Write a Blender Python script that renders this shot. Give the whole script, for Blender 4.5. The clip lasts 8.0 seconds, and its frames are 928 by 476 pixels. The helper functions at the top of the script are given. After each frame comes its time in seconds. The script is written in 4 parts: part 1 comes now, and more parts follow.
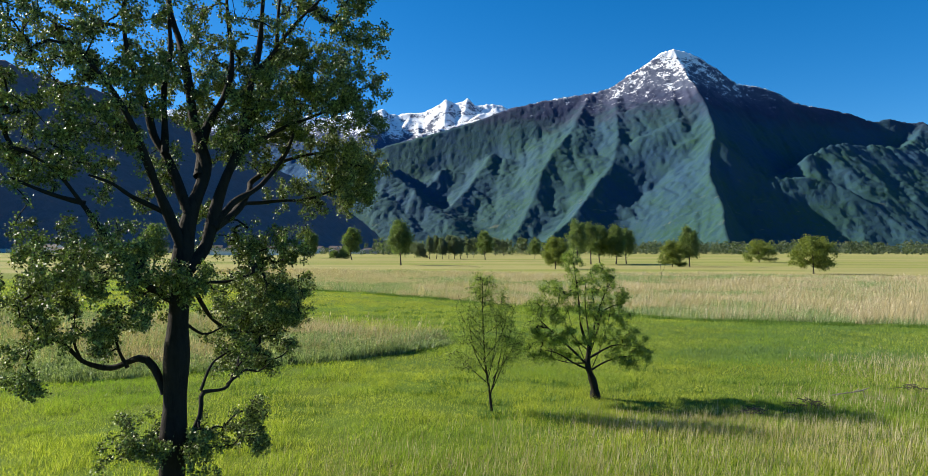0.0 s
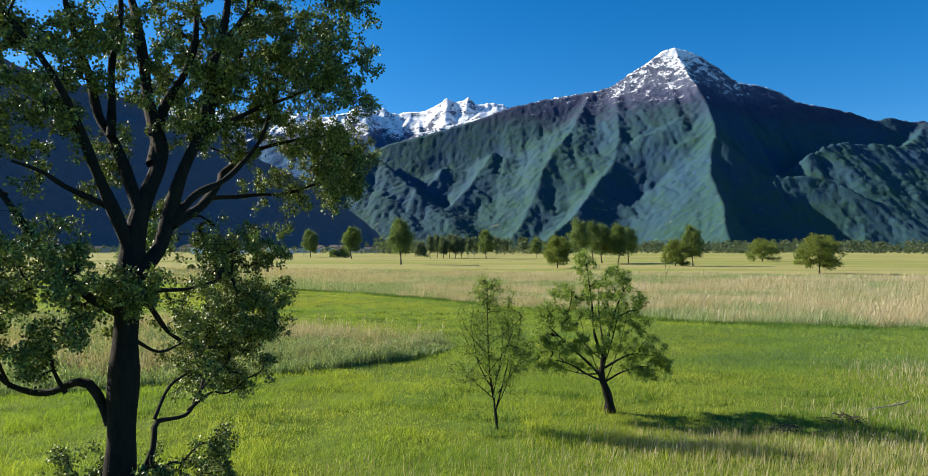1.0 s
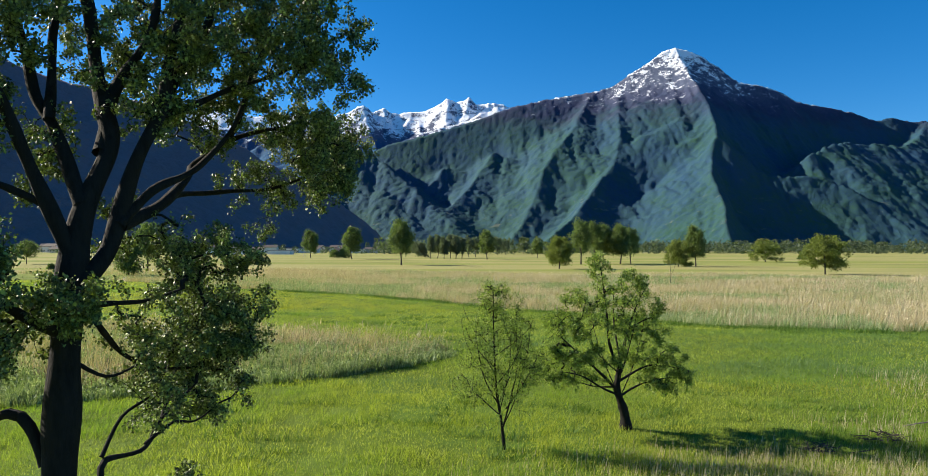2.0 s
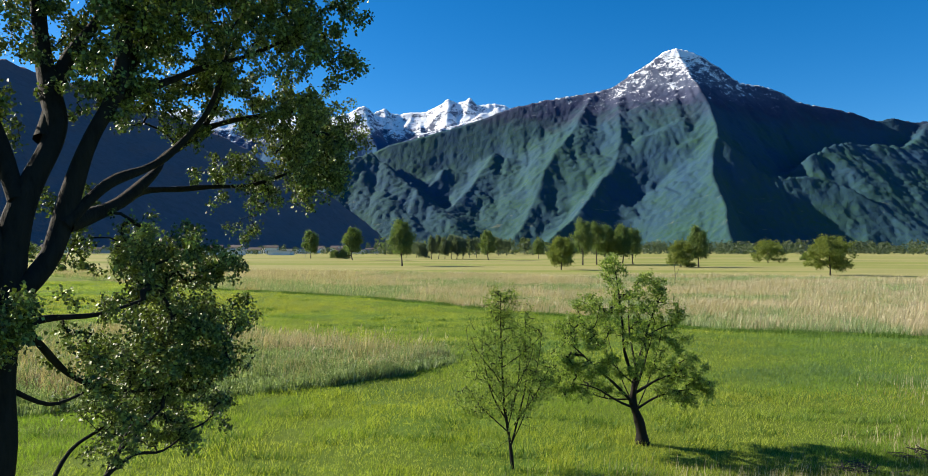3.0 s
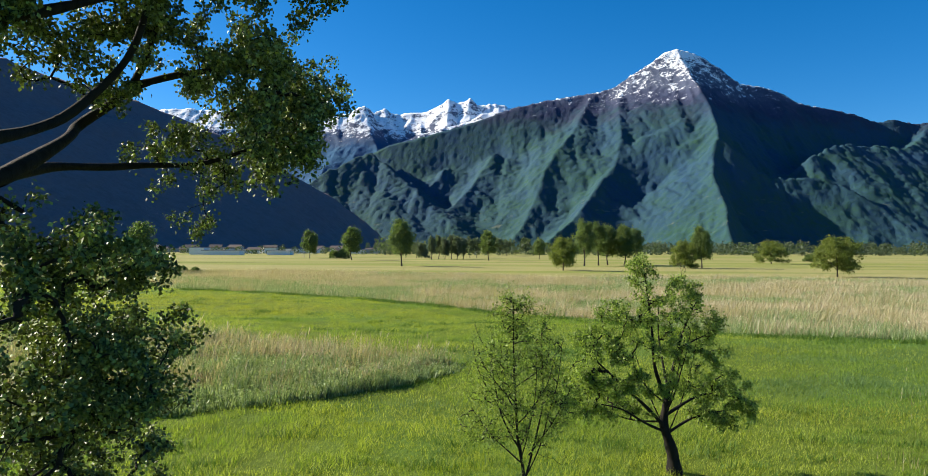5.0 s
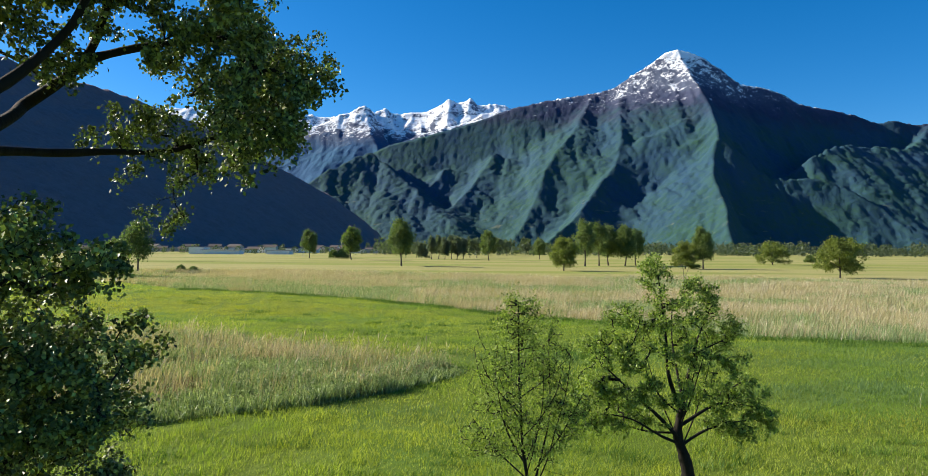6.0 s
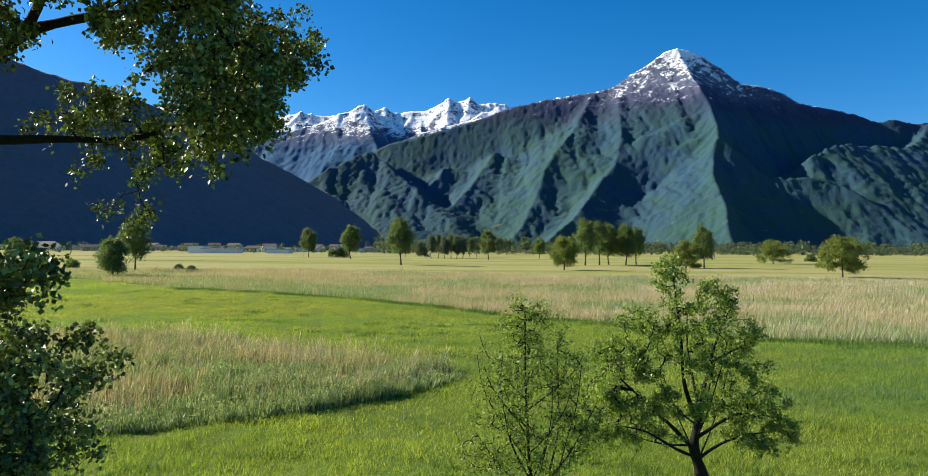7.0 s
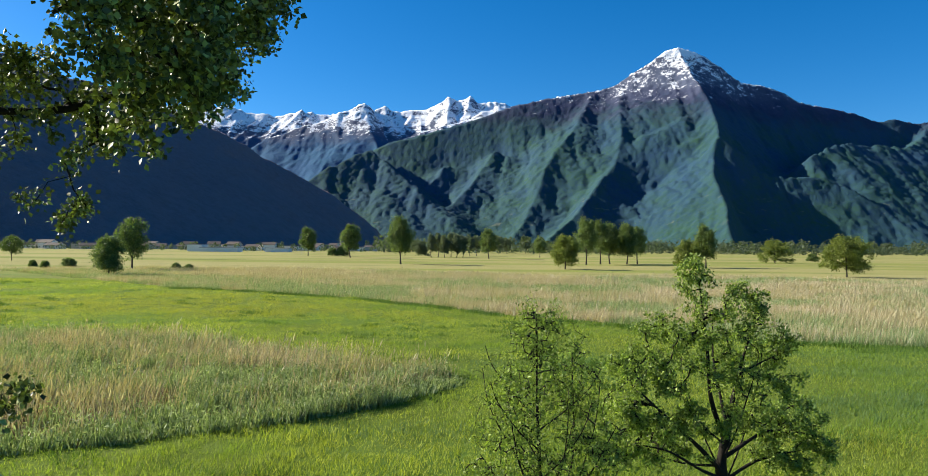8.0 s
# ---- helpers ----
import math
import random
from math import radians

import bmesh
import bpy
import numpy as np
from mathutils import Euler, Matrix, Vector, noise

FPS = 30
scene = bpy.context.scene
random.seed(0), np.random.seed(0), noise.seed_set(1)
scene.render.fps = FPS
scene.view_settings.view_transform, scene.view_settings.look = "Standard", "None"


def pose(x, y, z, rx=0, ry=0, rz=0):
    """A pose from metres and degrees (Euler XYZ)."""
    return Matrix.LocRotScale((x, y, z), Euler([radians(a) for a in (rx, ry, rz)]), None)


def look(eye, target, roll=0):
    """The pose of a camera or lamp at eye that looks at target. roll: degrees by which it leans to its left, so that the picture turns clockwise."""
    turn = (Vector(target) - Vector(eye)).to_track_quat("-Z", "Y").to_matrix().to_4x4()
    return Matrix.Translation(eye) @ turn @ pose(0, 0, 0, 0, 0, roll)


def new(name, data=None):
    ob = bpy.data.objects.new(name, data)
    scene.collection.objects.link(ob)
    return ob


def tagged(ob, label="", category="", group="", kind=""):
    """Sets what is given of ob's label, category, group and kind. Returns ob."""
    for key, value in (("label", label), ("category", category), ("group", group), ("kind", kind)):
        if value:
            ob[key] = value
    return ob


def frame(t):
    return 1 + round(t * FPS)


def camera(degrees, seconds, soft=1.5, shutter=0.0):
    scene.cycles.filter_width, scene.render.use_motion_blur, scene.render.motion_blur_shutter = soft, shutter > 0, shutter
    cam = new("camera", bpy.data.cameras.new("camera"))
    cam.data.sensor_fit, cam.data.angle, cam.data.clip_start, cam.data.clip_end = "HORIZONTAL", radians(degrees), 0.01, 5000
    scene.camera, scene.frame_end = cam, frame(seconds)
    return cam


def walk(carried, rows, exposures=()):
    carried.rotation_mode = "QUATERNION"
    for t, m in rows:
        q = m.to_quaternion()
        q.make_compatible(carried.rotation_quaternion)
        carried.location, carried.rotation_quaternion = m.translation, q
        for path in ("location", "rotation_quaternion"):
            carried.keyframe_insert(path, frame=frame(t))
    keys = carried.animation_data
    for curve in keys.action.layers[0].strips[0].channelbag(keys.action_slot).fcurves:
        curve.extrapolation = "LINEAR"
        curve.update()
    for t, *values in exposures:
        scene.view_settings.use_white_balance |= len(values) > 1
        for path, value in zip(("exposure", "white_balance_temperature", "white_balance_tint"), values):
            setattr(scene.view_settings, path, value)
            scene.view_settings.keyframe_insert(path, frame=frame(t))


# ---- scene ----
cam = camera(68.0, 8.0, soft=0.5)
PATH = [
    (0, (-0.02, 0.491, 5.602), (-0.02, 2.491, 5.632), 0.2),
    (0.5, (-0.054, 1.575, 5.619), (-0.054, 3.575, 5.648), 0.2),
    (1, (-0.08, 2.707, 5.644), (-0.082, 4.707, 5.671), 0.2),
    (1.5, (-0.12, 3.705, 5.673), (-0.123, 5.704, 5.7), 0.2),
    (3, (-0.283, 6.095, 5.75), (-0.289, 8.095, 5.779), 0.2),
    (3.5, (-0.324, 6.826, 5.735), (-0.331, 8.826, 5.764), 0.2),
    (4, (-0.369, 7.549, 5.724), (-0.375, 9.549, 5.754), 0.3),
    (4.5, (-0.405, 8.182, 5.716), (-0.411, 10.182, 5.746), 0.3),
    (6, (-0.463, 9.883, 5.683), (-0.469, 11.883, 5.713), 0.5),
    (6.5, (-0.484, 10.347, 5.698), (-0.49, 12.347, 5.727), 0.5),
    (7, (-0.511, 10.937, 5.71), (-0.516, 12.937, 5.737), 0.5),
    (7.5, (-0.536, 11.561, 5.701), (-0.541, 13.561, 5.727), 0.5),
    (8, (-0.576, 12.416, 5.713), (-0.581, 14.416, 5.737), 0.6),
]
walk(cam, [(t, look(eye, target, roll)) for t, eye, target, roll in PATH])

# ---------------------------------------------------------------- light
SUN_AZ, SUN_EL = 72.0, 28.0          # degrees to the left of +y, and up
world = bpy.data.worlds.new("world")
scene.world = world
world.use_nodes = True
wn = world.node_tree
sky = wn.nodes.new("ShaderNodeTexSky")
sky.sky_type = "NISHITA"
sky.sun_disc = False
sky.sun_elevation = radians(SUN_EL)
sky.sun_rotation = radians(360 - SUN_AZ)
sky.altitude = 1500
sky.air_density, sky.dust_density, sky.ozone_density = 1.0, 1.0, 6.0
deep = wn.nodes.new("ShaderNodeHueSaturation")
deep.inputs["Hue"].default_value, deep.inputs["Saturation"].default_value = 0.499, 1.27
wn.nodes["Background"].inputs["Strength"].default_value = 0.069
wn.links.new(sky.outputs[0], deep.inputs["Color"])
wn.links.new(deep.outputs[0], wn.nodes["Background"].inputs["Color"])
sun = new("sun", bpy.data.lights.new("sun", "SUN"))
sun.data.energy, sun.data.angle, sun.data.color = 4.8, radians(0.55), (1.0, 0.92, 0.76)
sun.matrix_world = look((0, 0, 50), (math.sin(radians(SUN_AZ)) * 50 * math.cos(radians(SUN_EL)),
                                     -math.cos(radians(SUN_AZ)) * 50 * math.cos(radians(SUN_EL)),
                                     50 - 50 * math.sin(radians(SUN_EL))))
scene.view_settings.exposure = 1.15


# ---------------------------------------------------------------- helpers
def mesh_of(name, verts, faces, smooth=False):
    """A mesh from arrays: verts (n, 3), faces (m, k)."""
    verts, faces = np.asarray(verts, np.float32), np.asarray(faces, np.int32)
    m, k = faces.shape
    me = bpy.data.meshes.new(name)
    me.vertices.add(len(verts))
    me.vertices.foreach_set("co", verts.ravel())
    me.loops.add(m * k)
    me.loops.foreach_set("vertex_index", faces.ravel())
    me.polygons.add(m)
    me.polygons.foreach_set("loop_start", np.arange(0, m * k, k, dtype=np.int32))
    if smooth:
        me.polygons.foreach_set("use_smooth", np.ones(m, bool))
    me.update(calc_edges=True)
    return me


def thing(name, x, y, z, label, category, group=""):
    ob = new(name)
    ob.empty_display_size = 0.2
    ob.location = (x, y, z)
    return tagged(ob, label, category, group)


def part_of(name, me, material, parent, label="", kind=""):
    """One mesh object under a thing or part; its mesh is in the parent's own space."""
    ob = new(name, me)
    if not me.materials:
        me.materials.append(material)
    ob.parent = parent
    return tagged(ob, label, "", "", kind)


def part(name, bm, material, parent, label=""):
    me = bpy.data.meshes.new(name)
    bm.to_mesh(me)
    bm.free()
    return part_of(name, me, material, parent, label)


def rand_lattice(ix, iy, seed):
    n = (ix.astype(np.int64) * 374761393 + iy.astype(np.int64) * 668265263 + seed * 1442695041) & 0x7FFFFFFF
    n = ((n ^ (n >> 13)) * 1274126177) & 0x7FFFFFFF
    n = ((n ^ (n >> 11)) * 362437) & 0x7FFFFFFF
    return ((n ^ (n >> 15)) & 0xFFFF) / 65535.0


def vnoise(x, y, seed=0):
    """Smooth value noise, 0 to 1."""
    x, y = np.asarray(x, float), np.asarray(y, float)
    ix, iy = np.floor(x), np.floor(y)
    fx, fy = x - ix, y - iy
    fx, fy = fx ** 3 * (fx * (fx * 6 - 15) + 10), fy ** 3 * (fy * (fy * 6 - 15) + 10)
    a, b = rand_lattice(ix, iy, seed), rand_lattice(ix + 1, iy, seed)
    c, d = rand_lattice(ix, iy + 1, seed), rand_lattice(ix + 1, iy + 1, seed)
    return (a * (1 - fx) + b * fx) * (1 - fy) + (c * (1 - fx) + d * fx) * fy


def fbm(x, y, octaves=4, seed=0, ridged=False):
    total, amp, norm = 0.0, 1.0, 0.0
    for o in range(octaves):
        n = vnoise(x * 2 ** o + 17.3 * o, y * 2 ** o - 9.1 * o, seed + o)
        total = total + amp * (1 - np.abs(2 * n - 1) if ridged else n)
        norm += amp
        amp *= 0.5
    return total / norm


def inside(px, py, poly):
    hit = np.zeros(len(px), bool)
    for (x0, y0), (x1, y1) in zip(poly, poly[1:] + poly[:1]):
        if y0 != y1:
            cross = (y0 > py) != (y1 > py)
            hit ^= cross & (px < (x1 - x0) * (py - y0) / (y1 - y0) + x0)
    return hit


# ---------------------------------------------------------------- materials
class Mat:
    """A small builder of node materials."""

    def __init__(self, name):
        self.m = bpy.data.materials.new(name)
        self.m.use_nodes = True
        self.t = self.m.node_tree
        self.b = self.t.nodes["Principled BSDF"]
        self.out = self.t.nodes["Material Output"]

    def node(self, kind, **inputs):
        n = self.t.nodes.new(kind)
        for key, value in inputs.items():
            n.inputs[key.replace("_", " ")].default_value = value
        return n

    def link(self, a, b):
        self.t.links.new(a, b)

    def position(self):
        return self.node("ShaderNodeNewGeometry").outputs["Position"]

    def noise(self, scale, detail=4.0, rough=0.6, vec=None, stretch=None):
        n = self.node("ShaderNodeTexNoise", Scale=scale, Detail=detail, Roughness=rough)
        v = vec or self.position()
        if stretch:
            mp = self.node("ShaderNodeMapping")
            mp.inputs["Scale"].default_value = stretch
            self.link(v, mp.inputs["Vector"])
            v = mp.outputs[0]
        self.link(v, n.inputs["Vector"])
        return n.outputs["Fac"]

    def ramp(self, fac, stops):
        r = self.t.nodes.new("ShaderNodeValToRGB")
        els = r.color_ramp.elements
        while len(els) < len(stops):
            els.new(0.5)
        for e, (p, c) in zip(els, stops):
            e.position = p
            e.color = (*c, 1) if isinstance(c, tuple) else (c, c, c, 1)
        self.link(fac, r.inputs[0])
        return r.outputs[0]

    def mix(self, fac, a, b, mode="MIX"):
        n = self.t.nodes.new("ShaderNodeMix")
        n.data_type, n.blend_type = "RGBA", mode
        for value, slot in ((fac, n.inputs[0]), (a, n.inputs[6]), (b, n.inputs[7])):
            if isinstance(value, tuple):
                slot.default_value = (*value, 1)
            elif isinstance(value, (int, float)):
                slot.default_value = value
            else:
                self.link(value, slot)
        return n.outputs[2]

    def math(self, op, a, b=0.0, clamp=False):
        n = self.t.nodes.new("ShaderNodeMath")
        n.operation, n.use_clamp = op, clamp
        for value, slot in ((a, n.inputs[0]), (b, n.inputs[1])):
            if isinstance(value, (int, float)):
                slot.default_value = value
            else:
                self.link(value, slot)
        return n.outputs[0]

    def axis(self, k):
        s = self.t.nodes.new("ShaderNodeSeparateXYZ")
        self.link(self.position(), s.inputs[0])
        return s.outputs[k]

    def island(self):
        return self.node("ShaderNodeNewGeometry").outputs["Random Per Island"]

    def bump(self, height, distance, strength=1.0):
        n = self.node("ShaderNodeBump", Strength=strength, Distance=distance)
        self.link(height, n.inputs["Height"])
        self.link(n.outputs[0], self.b.inputs["Normal"])

    def done(self, color=None, rough=0.8, spec=0.3, translucent=0.0, tint=None):
        if color is not None:
            if isinstance(color, tuple):
                self.b.inputs["Base Color"].default_value = (*color, 1)
            else:
                self.link(color, self.b.inputs["Base Color"])
        self.b.inputs["Roughness"].default_value = rough
        self.b.inputs["Specular IOR Level"].default_value = spec
        if translucent:
            tr = self.t.nodes.new("ShaderNodeBsdfTranslucent")
            self.link(tint if tint is not None else color, tr.inputs["Color"])
            mx = self.t.nodes.new("ShaderNodeMixShader")
            mx.inputs[0].default_value = translucent
            self.link(self.b.outputs[0], mx.inputs[1])
            self.link(tr.outputs[0], mx.inputs[2])
            self.link(mx.outputs[0], self.out.inputs["Surface"])
        return self.m


def leaf_material(name, dark, light, rough=0.5, spec=0.35, translucent=0.35, mid=0.5, drift=0.5):
    k = Mat(name)
    c = k.ramp(k.island(), [(0.0, dark), (0.6, tuple(a + (b - a) * mid for a, b in zip(dark, light))), (1.0, light)])
    c = k.mix(k.math("MULTIPLY", k.noise(1.1, 2), drift), c, light)
    warm = k.mix(1.0, c, (1.3, 1.45, 0.6), "MULTIPLY")
    return k.done(c, rough, spec, translucent, warm)


def bark_material(name, dark, light):
    k = Mat(name)
    n = k.noise(9.0, 6, 0.7, stretch=(1, 1, 0.22))
    c = k.mix(k.ramp(k.noise(2.0, 3), [(0.45, 0.0), (0.7, 1.0)]), k.ramp(n, [(0.3, dark), (0.75, light)]), tuple(v * 0.7 for v in light))
    k.bump(n, 0.03)
    return k.done(c, 0.9, 0.2)


def blade_material(name, stops, translucent=0.4, rough=0.6, patch=None, patch_scale=0.09, spec=0.25, broad=(0.32, 0.32, 0.04)):
    """Grass or reed: a ramp from blade to blade, and broad patches of a second colour."""
    k = Mat(name)
    c = k.ramp(k.island(), stops)
    if patch:
        c = k.mix(k.ramp(k.noise(patch_scale, 3), [(0.42, 0.0), (0.62, 0.85)]), c, patch)
        c = k.mix(k.ramp(k.noise(0.045, 4, vec=None, stretch=(0.7, 1.3, 1)), [(0.5, 0.0), (0.66, 0.45)]), c, broad)
    c = k.mix(k.ramp(k.noise(0.9, 3), [(0.4, 0.0), (0.75, 0.2)]), c, (0.05, 0.08, 0.015))
    warm = k.mix(1.0, c, (1.25, 1.25, 0.6), "MULTIPLY")
    return k.done(c, rough, spec, translucent, warm)


MEADOW = blade_material("meadow_blade", [(0.0, (0.115, 0.17, 0.018)), (0.5, (0.28, 0.355, 0.036)), (1.0, (0.53, 0.57, 0.14))],
                        translucent=0.5, patch=(0.15, 0.26, 0.035))
STRAW = blade_material("straw_blade", [(0.0, (0.26, 0.20, 0.13)), (0.5, (0.46, 0.38, 0.26)), (1.0, (0.64, 0.57, 0.42))], 0.3, patch=(0.36, 0.32, 0.17), patch_scale=0.16, broad=(0.55, 0.45, 0.31))
REED_GREEN = blade_material("reed_green_blade", [(0.0, (0.09, 0.14, 0.05)), (0.5, (0.21, 0.29, 0.12)), (1.0, (0.42, 0.48, 0.27))],
                            0.35, spec=0.4)
YELLOW_GRASS = blade_material("yellow_grass_blade", [(0.0, (0.25, 0.28, 0.03)), (1.0, (0.40, 0.41, 0.07))], 0.45)
SEDGE = blade_material("sedge_blade", [(0.0, (0.08, 0.15, 0.05)), (1.0, (0.16, 0.25, 0.09))], 0.35)
LITTER = blade_material("litter_blade", [(0.0, (0.12, 0.08, 0.05)), (1.0, (0.30, 0.22, 0.15))], 0.2)
TUSSOCK = blade_material("tussock_blade", [(0.0, (0.05, 0.11, 0.012)), (1.0, (0.11, 0.2, 0.03))], 0.3)
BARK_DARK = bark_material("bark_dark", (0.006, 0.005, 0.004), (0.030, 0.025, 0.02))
BARK_GREY = bark_material("bark_grey", (0.03, 0.026, 0.02), (0.12, 0.10, 0.08))
LEAF_POPLAR = leaf_material("leaf_poplar", (0.014, 0.022, 0.006), (0.32, 0.39, 0.10), 0.5, 0.33, 0.10, 0.36, 0.12)
LEAF_YOUNG = leaf_material("leaf_young", (0.055, 0.092, 0.017), (0.31, 0.40, 0.085), 0.45, 0.35, 0.38, 0.45, 0.25)
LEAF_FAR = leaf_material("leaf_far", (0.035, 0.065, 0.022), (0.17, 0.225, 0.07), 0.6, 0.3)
# Greyed and blued to imitate haze on the row beyond the field.
LEAF_HAZY = leaf_material("leaf_haze_grey", (0.055, 0.080, 0.062), (0.15, 0.18, 0.115), 0.7, 0.2)
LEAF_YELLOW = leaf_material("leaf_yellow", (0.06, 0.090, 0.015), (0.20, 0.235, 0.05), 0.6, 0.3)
# Leaf colour of the far belt, greyed the same way for haze.
LEAF_HAZY_WOODS = leaf_material("leaf_hazy_woods", (0.040, 0.062, 0.050), (0.100, 0.125, 0.078), 0.7, 0.2)


def ground_material():
    k = Mat("valley_ground")
    y = k.axis(1)
    near = k.mix(k.noise(0.35, 4), (0.07, 0.105, 0.012), (0.16, 0.21, 0.03))
    near = k.mix(k.ramp(k.noise(0.06, 3), [(0.45, 0.0), (0.65, 0.7)]), near, (0.08, 0.17, 0.025))
    far = k.mix(k.noise(0.03, 4, stretch=(0.3, 1.1, 1)), (0.23, 0.23, 0.065), (0.36, 0.32, 0.14))
    far = k.mix(k.ramp(k.noise(0.012, 3, stretch=(0.25, 2.2, 1)), [(0.5, 0.0), (0.56, 0.7)]), far, (0.19, 0.23, 0.04))
    far = k.mix(k.ramp(k.noise(0.02, 4, 0.7, stretch=(0.12, 3.0, 1)), [(0.60, 0.0), (0.64, 0.75)]), far, (0.09, 0.12, 0.03))
    edge = k.math("ADD", y, k.math("MULTIPLY", k.noise(0.02, 3), 60.0))
    m = k.node("ShaderNodeMapRange")
    m.inputs["From Min"].default_value, m.inputs["From Max"].default_value = 150.0, 185.0
    k.link(edge, m.inputs["Value"])
    c = k.mix(m.outputs[0], near, far)
    k.bump(k.noise(1.5, 6, 0.75), 0.25)
    return k.done(c, 0.95, 0.1)


def mountain_material(name, snow_low, snow_soft, brown_low, hazy_forest=((0.017, 0.049, 0.145), (0.021, 0.060, 0.104)), hazy_forest_light=(0.029, 0.080, 0.038), summit=1028, meadow=0.5, patchy=1.0):
    """Forest below, bare woods above it, rock and snow at the top, all parted by height and roughened by noise.
    Distance haze is put into the base colours as blue.
    """
    k = Mat(name)
    z = k.axis(2)
    geo = k.node("ShaderNodeNewGeometry")
    sep = k.t.nodes.new("ShaderNodeSeparateXYZ")
    k.link(geo.outputs["Normal"], sep.inputs[0])
    flat = sep.outputs[2]
    fine, mid, broad = k.noise(0.06, 5, 0.75), k.noise(0.011, 5, 0.65), k.noise(0.0028, 4)

    def above(level, soft, rough):
        m = k.node("ShaderNodeMapRange")
        m.inputs["From Min"].default_value, m.inputs["From Max"].default_value = level - soft, level + soft
        k.link(k.math("ADD", z, k.math("MULTIPLY", k.math("SUBTRACT", mid, 0.5), rough)), m.inputs["Value"])
        return m.outputs[0]

    c = k.mix(k.ramp(k.noise(0.11, 5, 0.85), [(0.38, 0.0), (0.62, 1.0)]), *hazy_forest)
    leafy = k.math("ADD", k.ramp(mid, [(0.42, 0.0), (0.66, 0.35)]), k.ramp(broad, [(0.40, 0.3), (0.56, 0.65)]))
    c = k.mix(k.math("MULTIPLY", leafy, k.ramp(fine, [(0.36, 0.45), (0.62, 1.0)])), c, hazy_forest_light)
    # Lighter low slopes: paler woods, and a stand-in for thicker haze there.
    low = k.math("SUBTRACT", 1.0, above(130, 110, 260))
    c = k.mix(k.math("MULTIPLY", low, k.ramp(k.noise(0.03, 5, 0.8), [(0.4, 0.15), (0.6, meadow)])), c, (0.030, 0.074, 0.048))
    clearing = k.math("MULTIPLY", k.ramp(k.noise(0.022, 4, 0.7, stretch=(0.45, 1, 1)), [(0.63, 0.0), (0.68, meadow)]), k.math("SUBTRACT", 1.0, above(230, 90, 300)))
    c = k.mix(clearing, c, (0.17, 0.18, 0.12))
    # Bare woods and rock are blued too, as haze would tint them.
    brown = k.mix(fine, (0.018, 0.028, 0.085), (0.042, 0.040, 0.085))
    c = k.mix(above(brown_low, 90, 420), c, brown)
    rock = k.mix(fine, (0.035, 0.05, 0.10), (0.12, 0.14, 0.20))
    c = k.mix(above(snow_low - 60, 60, 300), c, rock)
    streak = k.noise(0.020, 6, 0.75, stretch=(1, 0.6, 1.4))
    hold = k.math("ADD", k.math("MULTIPLY", above(snow_low, snow_soft, 260), 0.63), k.math("MULTIPLY", above(summit, 26, 60), 0.55))
    hold = k.math("ADD", hold, k.math("MULTIPLY", k.math("SUBTRACT", flat, 0.62), 0.9))
    hold = k.math("ADD", hold, k.math("MULTIPLY", k.math("SUBTRACT", streak, 0.5), 2.2 * patchy))
    hold = k.math("ADD", hold, k.math("MULTIPLY", k.math("SUBTRACT", k.noise(0.07, 6, 0.85), 0.5), 2.4 * patchy))
    c = k.mix(k.math("MULTIPLY", k.ramp(hold, [(0.50, 0.0), (0.64, 1.0)]), above(snow_low - 90, 60, 260)), c, (0.86, 0.88, 0.92))
    k.bump(k.math("ADD", k.math("MULTIPLY", fine, 0.6), k.math("MULTIPLY", mid, 0.3)), 8.0)
    return k.done(c, 0.9, 0.15)


GROUND = ground_material()
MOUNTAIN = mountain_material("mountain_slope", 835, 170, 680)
# Snow range woods are blue and the dark hill's purple and pale, imitating haze.
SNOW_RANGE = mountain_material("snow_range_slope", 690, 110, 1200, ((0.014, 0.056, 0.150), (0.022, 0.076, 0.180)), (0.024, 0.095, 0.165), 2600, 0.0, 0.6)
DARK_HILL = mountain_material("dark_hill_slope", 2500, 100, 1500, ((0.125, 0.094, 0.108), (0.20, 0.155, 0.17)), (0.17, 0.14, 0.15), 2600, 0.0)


# ---------------------------------------------------------------- ground and mountains
def ground_z(x, y):
    near = np.clip((140 - np.asarray(y)) / 60, 0, 1)
    return near * (0.22 * (fbm(np.asarray(x) * 0.12, np.asarray(y) * 0.12, 3, 5) - 0.5) + 0.10 * (fbm(np.asarray(x) * 0.7, np.asarray(y) * 0.7, 2, 9) - 0.5))


def grid_faces(nx, ny):
    i = np.arange(nx * ny).reshape(ny, nx)
    return np.stack([i[:-1, :-1], i[:-1, 1:], i[1:, 1:], i[1:, :-1]], -1).reshape(-1, 4)


half = np.concatenate([np.arange(0, 60, 0.9), 60 * (4800 / 60) ** np.linspace(0, 1, 50)])
gx = np.concatenate([-half[:0:-1], half])
gy = np.concatenate([-40 - 60 * 80 ** np.linspace(1, 0, 14), np.arange(-40, 90, 1.0), 90 * (4900 / 90) ** np.linspace(0, 1, 50)])
GX, GY = np.meshgrid(gx, gy)
ground = new("ground", mesh_of("ground", np.stack([GX, GY, ground_z(GX, GY)], -1).reshape(-1, 3), grid_faces(len(gx), len(gy)), True))
ground.data.materials.append(GROUND)
tagged(ground, "flat green valley floor of meadow and pale fields", "ground", kind="structure")


